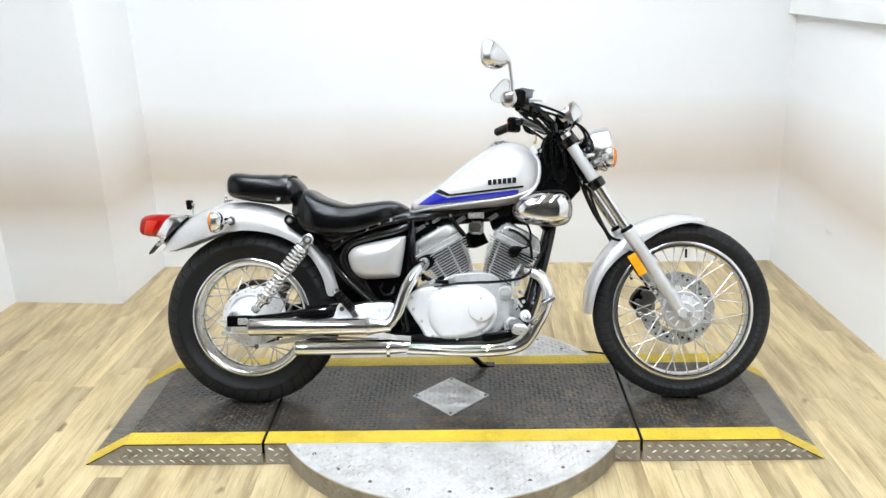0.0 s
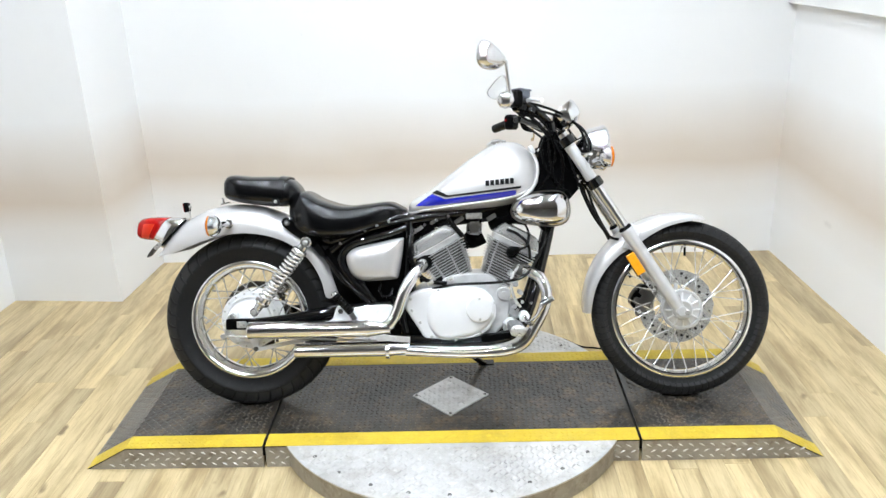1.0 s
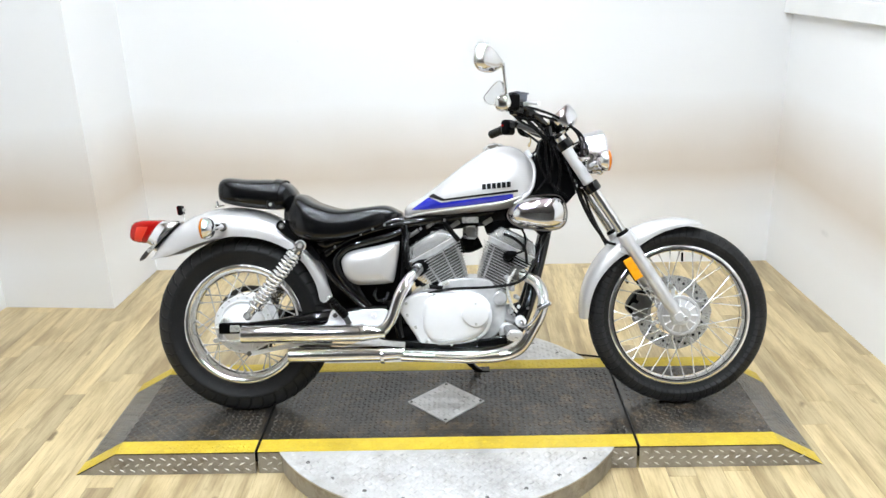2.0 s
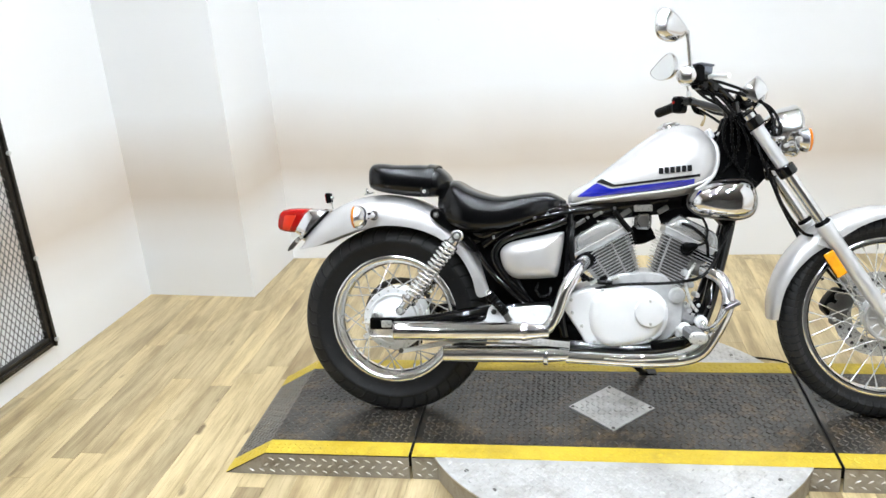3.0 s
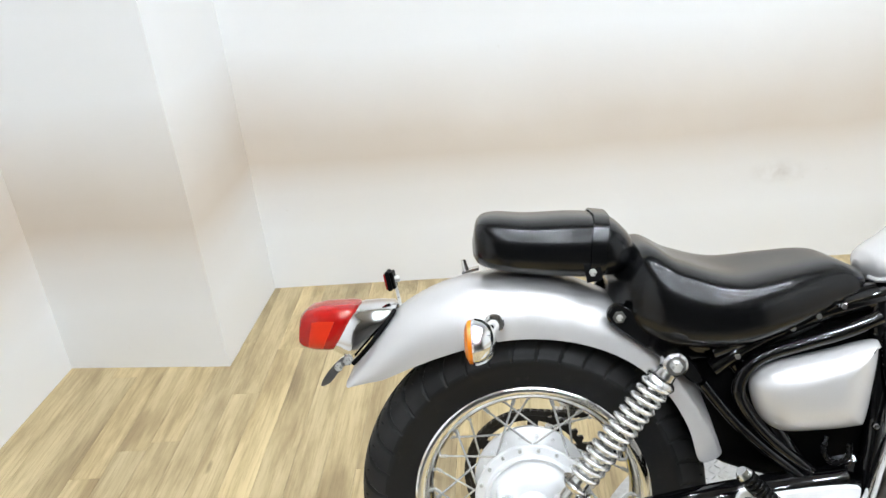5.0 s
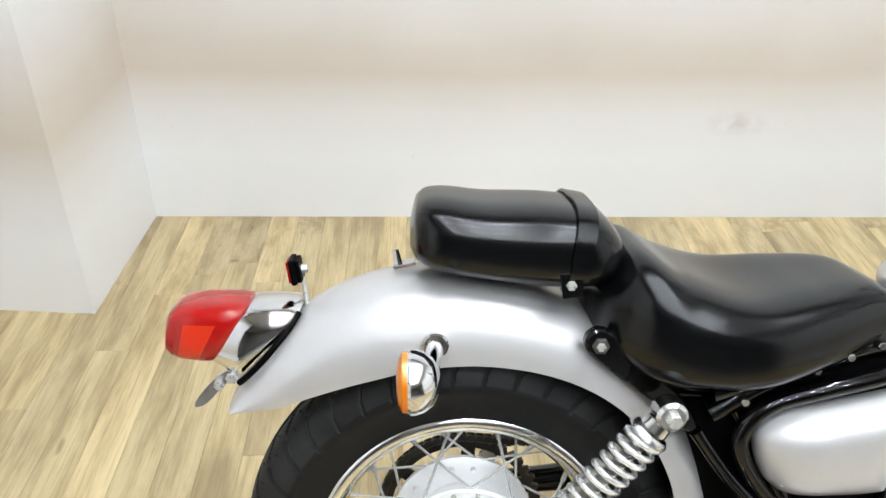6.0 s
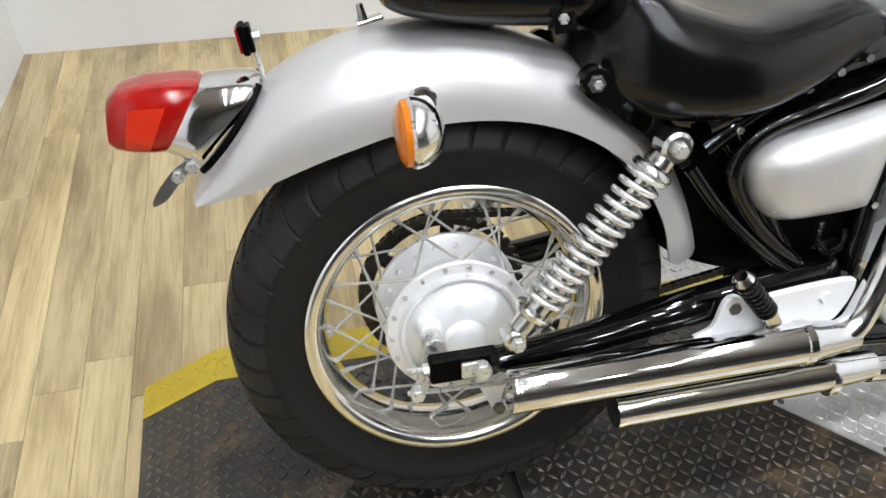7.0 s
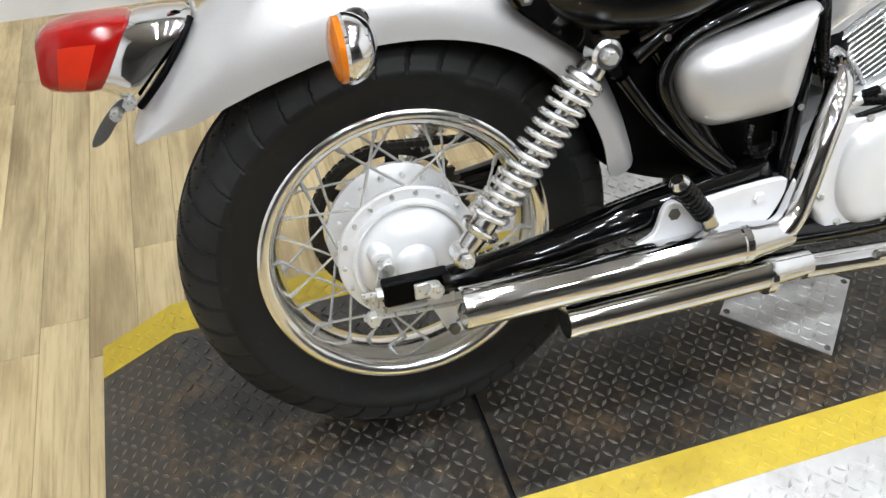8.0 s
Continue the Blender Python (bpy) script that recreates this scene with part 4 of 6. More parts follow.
tail = part("tail_light", Geo().rings([oval(-0.306, 0.047, 0.038, 0.618, 0.024), oval(-0.296, 0.050, 0.041, 0.617, 0.026), oval(-0.276, 0.053, 0.045, 0.613, 0.034), oval(-0.262, 0.055, 0.051, 0.605, 0.044), oval(-0.256, 0.052, 0.049, 0.602, 0.044)]), M_CHROME, bike, "tail lamp with chrome housing and red lens", 50)
part("red_lens", Geo().rings([oval(-0.300, 0.046, 0.036, 0.619, 0.022), oval(-0.305, 0.050, 0.039, 0.620, 0.025), oval(-0.316, 0.051, 0.040, 0.621, 0.024), oval(-0.350, 0.050, 0.039, 0.623, 0.012), oval(-0.372, 0.046, 0.035, 0.623, 0.006), oval(-0.382, 0.038, 0.028, 0.622, 0.004)]), M_RED, tail, "glossy red lens", 50)
for sy in (-1, 1):
    rows = []
    for x, w, h, zc, rake in ((-0.360, 0.0484, 0.0374, 0.623, 0.0096), (-0.350, 0.050, 0.039, 0.623, 0.012), (-0.336, 0.0504, 0.0394, 0.6222, 0.017), (-0.325, 0.0508, 0.0397, 0.6215, 0.021)):
        row = []
        for k, grow in [(k, 1.012) for k in range(9)] + [(k, 0.985) for k in range(8, -1, -1)]:
            a = radians(-44 + 58 * k / 8)
            q = math.copysign(abs(math.sin(a)) ** 0.6, a)
            row.append((x + rake * q, sy * w * grow * math.cos(a) ** 0.6, zc + h * q * grow))
        rows.append(row)
    part("side_reflector", Geo().rings(rows), M_RED_IN, tail, "orange-red reflex panel")
    part("gasket", Geo().tube([(-0.214, sy * 0.030, 0.648), (-0.228, sy * 0.050, 0.630), (-0.254, sy * 0.064, 0.600), (-0.276, sy * 0.066, 0.578), (-0.288, sy * 0.062, 0.567)], 0.0042, 10), M_BLACKM, tail)
refl = part("rear_reflector", Geo().box((0.008, 0.034, 0.034), pose(-0.224, 0.012, 0.692, 0, -8, 0), 0.002).box((0.006, 0.030, 0.030), pose(-0.217, 0.012, 0.693, 0, -8, 0), 0.002), M_BLACKM, bike, "small black backed reflector on a stalk")
part("reflex", Geo().box((0.003, 0.028, 0.028), pose(-0.2295, 0.012, 0.6915, 0, -8, 0), 0.001), M_RED, refl)
part("stalk", Geo().tube([(-0.216, 0.012, 0.688), (-0.212, 0.012, 0.670), (-0.208, 0.010, 0.640)], 0.003, 8), M_ZINC, refl)
part("reflector_nut", Geo().cyl((-0.218, 0.012, 0.693), (-0.206, 0.012, 0.694), 0.006, n=6), M_ZINC, refl)
pb = part("plate_bracket", Geo().plate(outline([(-0.352, 0.522), (-0.350, 0.532), (-0.334, 0.552), (-0.314, 0.570), (-0.300, 0.573), (-0.297, 0.566), (-0.314, 0.552), (-0.336, 0.528)], 3), [(0, -0.040), (0, -0.034)]).cyl((-0.300, -0.046, 0.568), (-0.300, 0.046, 0.568), 0.007, n=12), M_CHROME_SOFT, bike, "bare metal plate bracket")
bolt(pb, (-0.318, -0.040, 0.556), 0.008, 0.008)
bolt(pb, (-0.300, -0.046, 0.568), 0.0085, 0.008)


def turn_signal(name, c, face, inner):
    """Chrome bowl with an amber lens; face: 1 looks ahead, -1 behind."""
    m = Matrix.Translation(c) @ pose(0, 0, 0, 0, 0, -90 * face)
    root = part(name, Geo().lathe([(0.034, 0.003), (0.0360, 0.0), (0.0358, -0.005), (0.033, -0.014), (0.026, -0.024), (0.014, -0.031), (0.001, -0.033)], m, 36), M_CHROME, bike, "round chrome turn signal")
    part("amber_lens", Geo().lathe([(0.001, 0.016), (0.016, 0.0155), (0.027, 0.013), (0.033, 0.009), (0.0335, 0.002), (0.001, 0.002)], m, 36), M_AMBER, root, "amber lens")
    part("stem", Geo().tube([Vector(c) + Vector((-0.012 * face, 0, -0.002)), (Vector(c) + Vector(inner)) / 2 + Vector((-0.010 * face, 0, 0.002)), inner], [0.012, 0.0105, 0.0105], 14).cyl(Vector(inner), Vector(inner) + Vector((0, -0.012 if c[1] < 0 else 0.012, 0)), 0.016, n=16, ch=0.002), M_CHROME, root)
    return root


for sy in (-1, 1):
    turn_signal("rear_turn_signal", (-0.071, -0.200, 0.632) if sy < 0 else (-0.078, 0.150, 0.606), -1, (-0.042, sy * 0.097, 0.634 if sy < 0 else 0.610))
    turn_signal("front_turn_signal", (1.232, sy * 0.138, 0.823), 1, (1.186, sy * 0.085, 0.808))

# exhausts: the rear cylinder's above, the front cylinder's below
up = part("upper_muffler", Geo().lathe([(0.0215, 0.0), (0.0275, 0.0), (0.0285, 0.003), (0.0280, 0.012), (0.0280, 0.385), (0.0285, 0.392), (0.0285, 0.402), (0.0270, 0.408), (0.0205, 0.455), (0.0195, 0.47), (0.0185, 0.47), (0.0185, 0.02), (0.0215, 0.012)], Matrix.Translation((0.030, -0.178, 0.281)) @ pose(0, 0, 0, 0, 0, -90), 40), M_CHROME, bike, "polished chrome upper muffler", 40)
part("header_pipe", Geo().tube([(0.475, -0.178, 0.282), (0.500, -0.176, 0.295), (0.522, -0.168, 0.330), (0.546, -0.160, 0.394), (0.580, -0.140, 0.448), (0.602, -0.105, 0.474), (0.612, -0.070, 0.482)], 0.0195, 20, 8), M_CHROME, up, "bent chrome header pipe", 60)
part("muffler_core", Geo().cyl((0.058, -0.178, 0.281), (0.063, -0.178, 0.281), 0.0184), M_JOINT, up)
part("clamp", Geo().cyl((0.418, -0.178, 0.281), (0.432, -0.178, 0.281), 0.0300, n=32, ch=0.002).cyl((0.425, -0.188, 0.305), (0.425, -0.168, 0.305), 0.005, n=8), M_CHROME, up)
lo = part("lower_muffler", Geo().lathe([(0.019, 0.0), (0.0240, 0.0), (0.0250, 0.003), (0.0245, 0.012), (0.0250, 0.300), (0.0255, 0.306), (0.0255, 0.316), (0.0240, 0.322), (0.0200, 0.372), (0.0190, 0.38), (0.018, 0.38), (0.018, 0.02), (0.019, 0.012)], Matrix.Translation((0.178, -0.158, 0.207)) @ pose(0, 0, 0, 0, 1, -90), 40), M_CHROME, bike, "polished chrome lower muffler", 40)
part("header_pipe", Geo().tube([(0.550, -0.158, 0.200), (0.693, -0.166, 0.193), (0.80, -0.178, 0.192), (0.885, -0.174, 0.197), (0.940, -0.170, 0.219), (0.981, -0.162, 0.276), (1.010, -0.152, 0.332), (1.020, -0.138, 0.378), (1.004, -0.118, 0.424), (0.972, -0.100, 0.446), (0.945, -0.075, 0.455)], 0.0185, 20, 8), M_CHROME, lo, "bent chrome header pipe", 60)
part("muffler_core", Geo().cyl((0.202, -0.158, 0.207), (0.206, -0.158, 0.207), 0.0178), M_JOINT, lo)
part("clamp", Geo().cyl((0.482, -0.158, 0.2015), (0.496, -0.158, 0.2012), 0.0275, n=32, ch=0.002), M_CHROME, lo)
part("heat_shield", Geo().tube([(0.66, -0.180, 0.205), (0.76, -0.187, 0.203), (0.87, -0.188, 0.209)], [0.008, 0.012, 0.008], 12), M_CHROME, lo)
hang = part("exhaust_hanger", Geo().plate(outline([(0.288, 0.298), (0.308, 0.312), (0.320, 0.346), (0.334, 0.354), (0.350, 0.344), (0.368, 0.334), (0.378, 0.346), (0.490, 0.354), (0.506, 0.340), (0.492, 0.306), (0.47, 0.290), (0.40, 0.296)], 4), [(0, -0.150), (0, -0.156), (0.002, -0.158)]), M_ALU, bike, "silver plate carrying exhaust and peg")
bolt(hang, (0.335, -0.158, 0.336), 0.009, 0.004, material=M_STEEL)
bolt(hang, (0.462, -0.158, 0.332), 0.009, 0.005, material=M_ALU)
peg = part("passenger_peg", Geo().cyl((0.372, -0.170, 0.334), (0.323, -0.186, 0.394), 0.0125, n=18), M_BLACKM, bike, "folded passenger peg with ribbed rubber")
gg = ribbed((0.372, -0.170, 0.334), (0.323, -0.186, 0.394), 0.0145, 8)
part("peg_rubber", gg, M_HOSE, peg)
part("peg_cap", Geo().cyl((0.323, -0.186, 0.394), (0.317, -0.188, 0.403), 0.0135, 0.010, 18, 0.002), M_CHROME, peg)
part("peg_pivot", Geo().box((0.022, 0.024, 0.030), pose(0.378, -0.166, 0.322, 0, -28, 0), 0.003), M_CHROME_SOFT, peg)

# side covers
for sy in (-1, 1):
    o = outline([(0.353, 0.505), (0.364, 0.530), (0.395, 0.546), (0.470, 0.560), (0.540, 0.573), (0.549, 0.562), (0.541, 0.505), (0.528, 0.445), (0.512, 0.434), (0.45, 0.430), (0.398, 0.433), (0.366, 0.460)], 4)
    part("side_cover", Geo().plate(o, [(0.002, sy * 0.100), (0, sy * 0.110), (0.002, sy * 0.120), (0.007, sy * 0.130), (0.016, sy * 0.139), (0.028, sy * 0.146), (0.044, sy * 0.151), (0.060, sy * 0.153)]), M_SILVER, bike, "silver painted side cover", 50)
    part("cover_ridge", Geo().tube([(0.385, sy * 0.133, 0.454), (0.430, sy * 0.136, 0.4475), (0.480, sy * 0.136, 0.448), (0.520, sy * 0.132, 0.457)], [0.002, 0.0045, 0.0045, 0.002], 10), M_SILVER, bike.children[-1])

# frame
TUBES = [[(0.30, 0.096, 0.535), (0.36, 0.096, 0.572), (0.45, 0.092, 0.610), (0.57, 0.075, 0.630), (0.75, 0.045, 0.650), (0.93, 0.030, 0.678), (1.03, 0.012, 0.730)],
         [(0.26, 0.070, 0.590), (0.335, 0.080, 0.545), (0.365, 0.092, 0.490), (0.400, 0.102, 0.420), (0.45, 0.106, 0.350), (0.52, 0.108, 0.325)],
         [(0.565, 0.080, 0.625), (0.562, 0.084, 0.520), (0.555, 0.090, 0.430), (0.535, 0.100, 0.320), (0.545, 0.100, 0.250)],
         [(1.055, 0.022, 0.660), (1.035, 0.026, 0.560), (1.000, 0.048, 0.430), (0.968, 0.075, 0.330), (0.930, 0.096, 0.262), (0.870, 0.104, 0.228), (0.72, 0.104, 0.214), (0.56, 0.104, 0.225)],
         [(0.30, 0.098, 0.565), (0.40, 0.098, 0.600), (0.50, 0.085, 0.632), (0.56, 0.070, 0.640)]]
for k, t in enumerate(TUBES):
    for sy in (-1, 1):
        part("frame_tube", Geo().tube([(x, sy * y, z) for x, y, z in t], 0.0205 if k == 3 else 0.0155, 14), M_BLACK, bike, "gloss black frame tube", 60)
part("steering_head", Geo().cyl((1.018, 0, 0.872), (1.115, 0, 0.720), 0.030, n=20, ch=0.004), M_BLACK, bike, "black steering head")
part("frame_gusset", Geo().plate([(0.96, 0.70), (1.008, 0.84), (1.03, 0.905), (1.08, 0.90), (1.13, 0.80), (1.145, 0.72), (1.085, 0.655), (1.03, 0.57), (0.99, 0.62)], [(0.003, -0.042), (0, -0.038), (0, 0.038), (0.003, 0.042)]), M_BLACKM, bike, "black frame gusset")
part("battery_box", Geo().box((0.205, 0.16, 0.25), pose(0.472, 0, 0.485), 0.012), M_BLACKM, bike, "matt black battery box")
# added black body that darkens the gap ahead of the rear wheel
part("splash_guard", body([(0.262, 0.040, 0.480, 0.060, 0.080), (0.30, 0.080, 0.470, 0.095, 0.110), (0.40, 0.088, 0.445, 0.120, 0.125), (0.50, 0.088, 0.420, 0.130, 0.120), (0.555, 0.070, 0.400, 0.100, 0.080), (0.565, 0.030, 0.400, 0.050, 0.040)], 30, 28, 3.4), M_BLACKM, bike, "matt black filler added to keep the gap dark")
for sy in (-1, 1):
    part("frame_brace", Geo().tube([(0.283, sy * 0.104, 0.515), (0.325, sy * 0.110, 0.456), (0.376, sy * 0.114, 0.402), (0.432, sy * 0.116, 0.352)], 0.0095, 12), M_BLACK, bike, "thin gloss black frame brace", 60)
    part("frame_loop", Geo().tube([(0.556, sy * 0.104, 0.606), (0.500, sy * 0.110, 0.588), (0.430, sy * 0.113, 0.572), (0.374, sy * 0.113, 0.556), (0.344, sy * 0.113, 0.530), (0.336, sy * 0.113, 0.498), (0.352, sy * 0.113, 0.460), (0.388, sy * 0.113, 0.414), (0.440, sy * 0.113, 0.366)], 0.0115, 14), M_BLACK, bike, "gloss black tube looped round the side cover", 60)
part("drain_hose", Geo().tube([(0.470, -0.116, 0.420), (0.462, -0.124, 0.398), (0.476, -0.124, 0.378), (0.500, -0.122, 0.384), (0.506, -0.116, 0.405)], 0.0045, 8), M_HOSE, bike, "black looped drain hose")
part("seat_pan", body([(0.170, 0.030, 0.600, 0.012, 0.030), (0.20, 0.070, 0.598, 0.020, 0.055), (0.30, 0.092, 0.588, 0.030, 0.060), (0.42, 0.092, 0.596, 0.030, 0.050), (0.54, 0.060, 0.625, 0.020, 0.030), (0.56, 0.020, 0.632, 0.008, 0.010)], 28, 24, 3.0), M_BLACK, bike, "gloss black pan under the seat")
# added black body that keeps the space behind the pipes dark
part("under_frame", body([(0.430, 0.030, 0.272, 0.015, 0.015), (0.46, 0.080, 0.272, 0.035, 0.035), (0.54, 0.095, 0.262, 0.045, 0.036), (0.63, 0.090, 0.248, 0.050, 0.026), (0.67, 0.040, 0.240, 0.020, 0.012)], 24, 24, 3.2), M_BLACKM, bike, "dark filler added behind the exhausts")
part("pivot_plate", Geo().box((0.10, 0.19, 0.09), pose(0.530, 0, 0.330), 0.01), M_BLACK, bike, "black swingarm pivot block")

# engine
case = part("crankcase", Geo().plate(outline([(0.560, 0.335), (0.585, 0.392), (0.66, 0.420), (0.72, 0.440), (0.83, 0.440), (0.875, 0.400), (0.900, 0.345), (0.885, 0.275), (0.83, 0.232), (0.70, 0.215), (0.62, 0.232)], 4), [(0.01, 0.118), (0.002, 0.108), (0, 0.09), (0, -0.085), (0.004, -0.090)]), M_ALU_RAW, bike, "rough cast crankcase of the twin engine")
o = outline([(0.546, 0.340), (0.556, 0.372), (0.586, 0.393), (0.646, 0.402), (0.747, 0.402), (0.806, 0.392), (0.842, 0.362), (0.852, 0.316), (0.838, 0.268), (0.806, 0.240), (0.745, 0.222), (0.655, 0.212), (0.615, 0.224), (0.592, 0.262), (0.560, 0.312)], 4)
cover = part("clutch_cover", Geo().plate(o, [(0, -0.086), (0, -0.112), (0.003, -0.117), (0.007, -0.119), (0.010, -0.119)]), M_ALU, case, "smooth satin aluminium clutch cover", 40)
o2 = outline([(0.622, 0.345), (0.634, 0.376), (0.668, 0.394), (0.745, 0.397), (0.800, 0.386), (0.836, 0.358), (0.842, 0.312), (0.824, 0.270), (0.780, 0.240), (0.715, 0.226), (0.662, 0.228), (0.630, 0.262), (0.619, 0.300)], 4)
part("cover_dome", Geo().plate(o2, [(0, -0.112), (0.001, -0.120), (0.006, -0.128), (0.014, -0.134), (0.026, -0.137), (0.04, -0.138)]), M_ALU, case, "raised dome of the clutch cover", 50)
disc_m = Matrix.Translation((0.797, -0.136, 0.331)) @ pose(0, 0, 0, 0, 0, 180)
part("timing_cap", Geo().lathe([(0.001, 0.0145), (0.036, 0.0145), (0.042, 0.013), (0.045, 0.009), (0.0455, 0.0), (0.050, -0.004), (0.050, -0.012), (0.001, -0.012)], disc_m, 48), M_ALU, case, "round satin cap")
for dz in (-1, 1):
    bolt(case, (0.797, -0.1495, 0.331 + dz * 0.034), 0.0045, 0.003)
for x, z in ((0.566, 0.366), (0.597, 0.287), (0.634, 0.237), (0.715, 0.226), (0.800, 0.246), (0.570, 0.327), (0.660, 0.396), (0.842, 0.345)):
    bolt(case, (x, -0.118, z), 0.0058, 0.006)
part("oil_filter_housing", Geo().cyl((0.880, -0.06, 0.375), (0.880, -0.104, 0.375), 0.024, n=24, ch=0.004).cyl((0.880, -0.104, 0.375), (0.880, -0.112, 0.375), 0.010, n=6), M_ALU_RAW, case, "ribbed filter housing")
part("case_web", Geo().box((0.07, 0.12, 0.05), pose(0.915, -0.02, 0.315, 0, 20, 0), 0.008).box((0.05, 0.10, 0.035), pose(0.900, -0.06, 0.265), 0.006), M_ALU_RAW, case)
for x, z in ((0.870, 0.405), (0.905, 0.352), (0.925, 0.318), (0.895, 0.285)):
    bolt(case, (x, -0.088, z), 0.0062, 0.012, material=M_ZINC)
part("sump_bolt_plate", Geo().box((0.10, 0.02, 0.022), pose(0.850, -0.118, 0.232, 0, -6, 0), 0.003), M_BLACKM, case)


def cylinder(name, base, ang, w0, w1, fins, length, d0, core, ribs):
    """A finned cylinder with its head cover; ang: degrees that it tips forward."""
    m = Matrix.Translation(base) @ pose(0, 0, 0, 0, ang, 0)
    root = part(name, Geo().rings([[(x * w, y * d0 * k, z) for x, y in ((-0.42, -0.36), (-0.36, -0.42), (0.36, -0.42), (0.42, -0.36), (0.42, 0.36), (0.36, 0.42), (-0.36, 0.42), (-0.42, 0.36))] for z, w, k in ((-0.03, w0 * 0.9, 0.80), (0, w0, 0.82), (length * 0.5, w0 * 0.42 + w1 * 0.58, 0.92), (length + 0.01, w1, 1.0))]), core, bike, "finned aluminium engine cylinder")
    root.matrix_basis = m
    for k in range(fins):
        u = k / (fins - 1)
        w, d = w0 + (w1 - w0) * u ** 0.8, d0 * (0.82 + 0.18 * u)
        z = 0.004 + (length - 0.012) * u
        ol = outline([(-w / 2, -d / 2 + 0.008), (-w / 2 + 0.008, -d / 2), (w / 2 - 0.008, -d / 2), (w / 2, -d / 2 + 0.008), (w / 2, d / 2 - 0.008), (w / 2 - 0.008, d / 2), (-w / 2 + 0.008, d / 2), (-w / 2, d / 2 - 0.008)], 2)
        g = Geo().rings([[(x, y, z + dz) for x, y in inset(ol, ins)] for ins, dz in ((0.001, -0.0015), (0, -0.0007), (0, 0.0007), (0.001, 0.0015))])
        part("cooling_fin", g, M_FIN, root)
    for x in ribs:
        part("fin_rib", Geo().box((0.006, 0.010, length * 0.9), pose(x * w1, -d0 / 2 * 0.89, length * 0.50, -3.5, math.degrees(x) * 0.45, 0), 0.001), M_FIN, root)
    part("head", Geo().box((w1 * 0.94, d0 * 0.90, 0.022), pose(0, 0, length + 0.006), 0.005), M_ALU_RAW, root, "cast cylinder head")
    ol = outline([(-w1 * 0.46, length + 0.012), (-w1 * 0.47, length + 0.030), (-w1 * 0.40, length + 0.052), (-w1 * 0.30, length + 0.062), (w1 * 0.26, length + 0.062), (w1 * 0.40, length + 0.050), (w1 * 0.47, length + 0.028), (w1 * 0.46, length + 0.012)], 3)
    hd = part("head_cover", Geo().plate(ol, [(0.004, d0 * 0.44), (0, d0 * 0.40), (0, -d0 * 0.42), (0.0015, -d0 * 0.45), (0.005, -d0 * 0.475)]), M_COIL, root, "polished head cover", 40)
    part("cover_panel", Geo().plate(outline([(-w1 * 0.40, length + 0.017), (-w1 * 0.385, length + 0.032), (-w1 * 0.29, length + 0.054), (w1 * 0.26, length + 0.054), (w1 * 0.385, length + 0.032), (w1 * 0.40, length + 0.017)], 2), [(0, -d0 * 0.465), (0.001, -d0 * 0.487), (0.004, -d0 * 0.492)]), M_COIL, hd, "bright raised panel")
    for x in (-0.38, 0.38):
        bolt(hd, (x * w1, -d0 * 0.47, length + 0.024), 0.0055, 0.006)
    for x in (-0.20, 0.18):
        bolt(hd, (x * w1, -d0 * 0.30, length + 0.060), 0.0065, 0.005, (0, 0, 1), M_CHROME_SOFT)
    part("cover_lip", Geo().box((w1 * 0.98, d0 * 0.97, 0.004), pose(0, 0, length + 0.015), 0.001), M_ALU, root)
    return root


cylinder("rear_cylinder", (0.735, 0, 0.396), -28.5, 0.100, 0.176, 16, 0.152, 0.158, M_STEEL, (-0.19, 0.13))
cylinder("front_cylinder", (0.848, 0, 0.396), 27.5, 0.104, 0.170, 16, 0.152, 0.158, M_STEEL, (-0.27,))
part("plug_cap", Geo().cyl((0.912, -0.070, 0.512), (0.910, -0.092, 0.514), 0.021, 0.018, 12, 0.003).tube([(0.910, -0.088, 0.514), (0.908, -0.106, 0.517), (0.918, -0.112, 0.522), (0.936, -0.108, 0.524)], [0.014, 0.015, 0.013, 0.008], 12), M_BLACKM, bike, "black spark plug cap")
part("plug_lead", Geo().tube([(0.934, -0.108, 0.524), (0.962, -0.098, 0.536), (0.968, -0.080, 0.580), (0.945, -0.05, 0.63)], 0.0038, 8), M_HOSE, bike)
part("inlet_manifold", Geo().tube([(0.745, 0, 0.565), (0.775, 0, 0.545), (0.82, 0, 0.562)], 0.022, 14).cyl((0.783, 0, 0.545), (0.783, 0, 0.60), 0.024, n=16), M_BLACKM, bike, "black inlet manifold")
carb = part("carburettor", Geo().box((0.052, 0.10, 0.050), pose(0.786, -0.01, 0.598, 0, 4, 0), 0.010).cyl((0.786, -0.06, 0.598), (0.786, -0.080, 0.598), 0.022, n=6, ch=0.003), M_CHROME_SOFT, bike, "polished carburettor body")
part("carb_bracket", Geo().box((0.055, 0.010, 0.020), pose(0.786, -0.064, 0.638), 0.003), M_ZINC, carb)
for dx in (-0.018, 0.018):
    bolt(carb, (0.786 + dx, -0.069, 0.638), 0.006, 0.005)
ol = outline([(0.910, 0.652), (0.934, 0.690), (0.985, 0.710), (1.045, 0.716), (1.086, 0.706), (1.104, 0.662), (1.094, 0.616), (1.050, 0.600), (0.985, 0.606), (0.930, 0.622)], 5)
ac = part("air_cleaner", Geo().plate(ol, [(0.010, -0.040), (0.004, -0.075), (0, -0.105), (0.002, -0.122), (0.008, -0.138), (0.018, -0.150), (0.030, -0.158), (0.042, -0.162)]), M_CHROME, bike, "chrome teardrop air cleaner cover", 60)
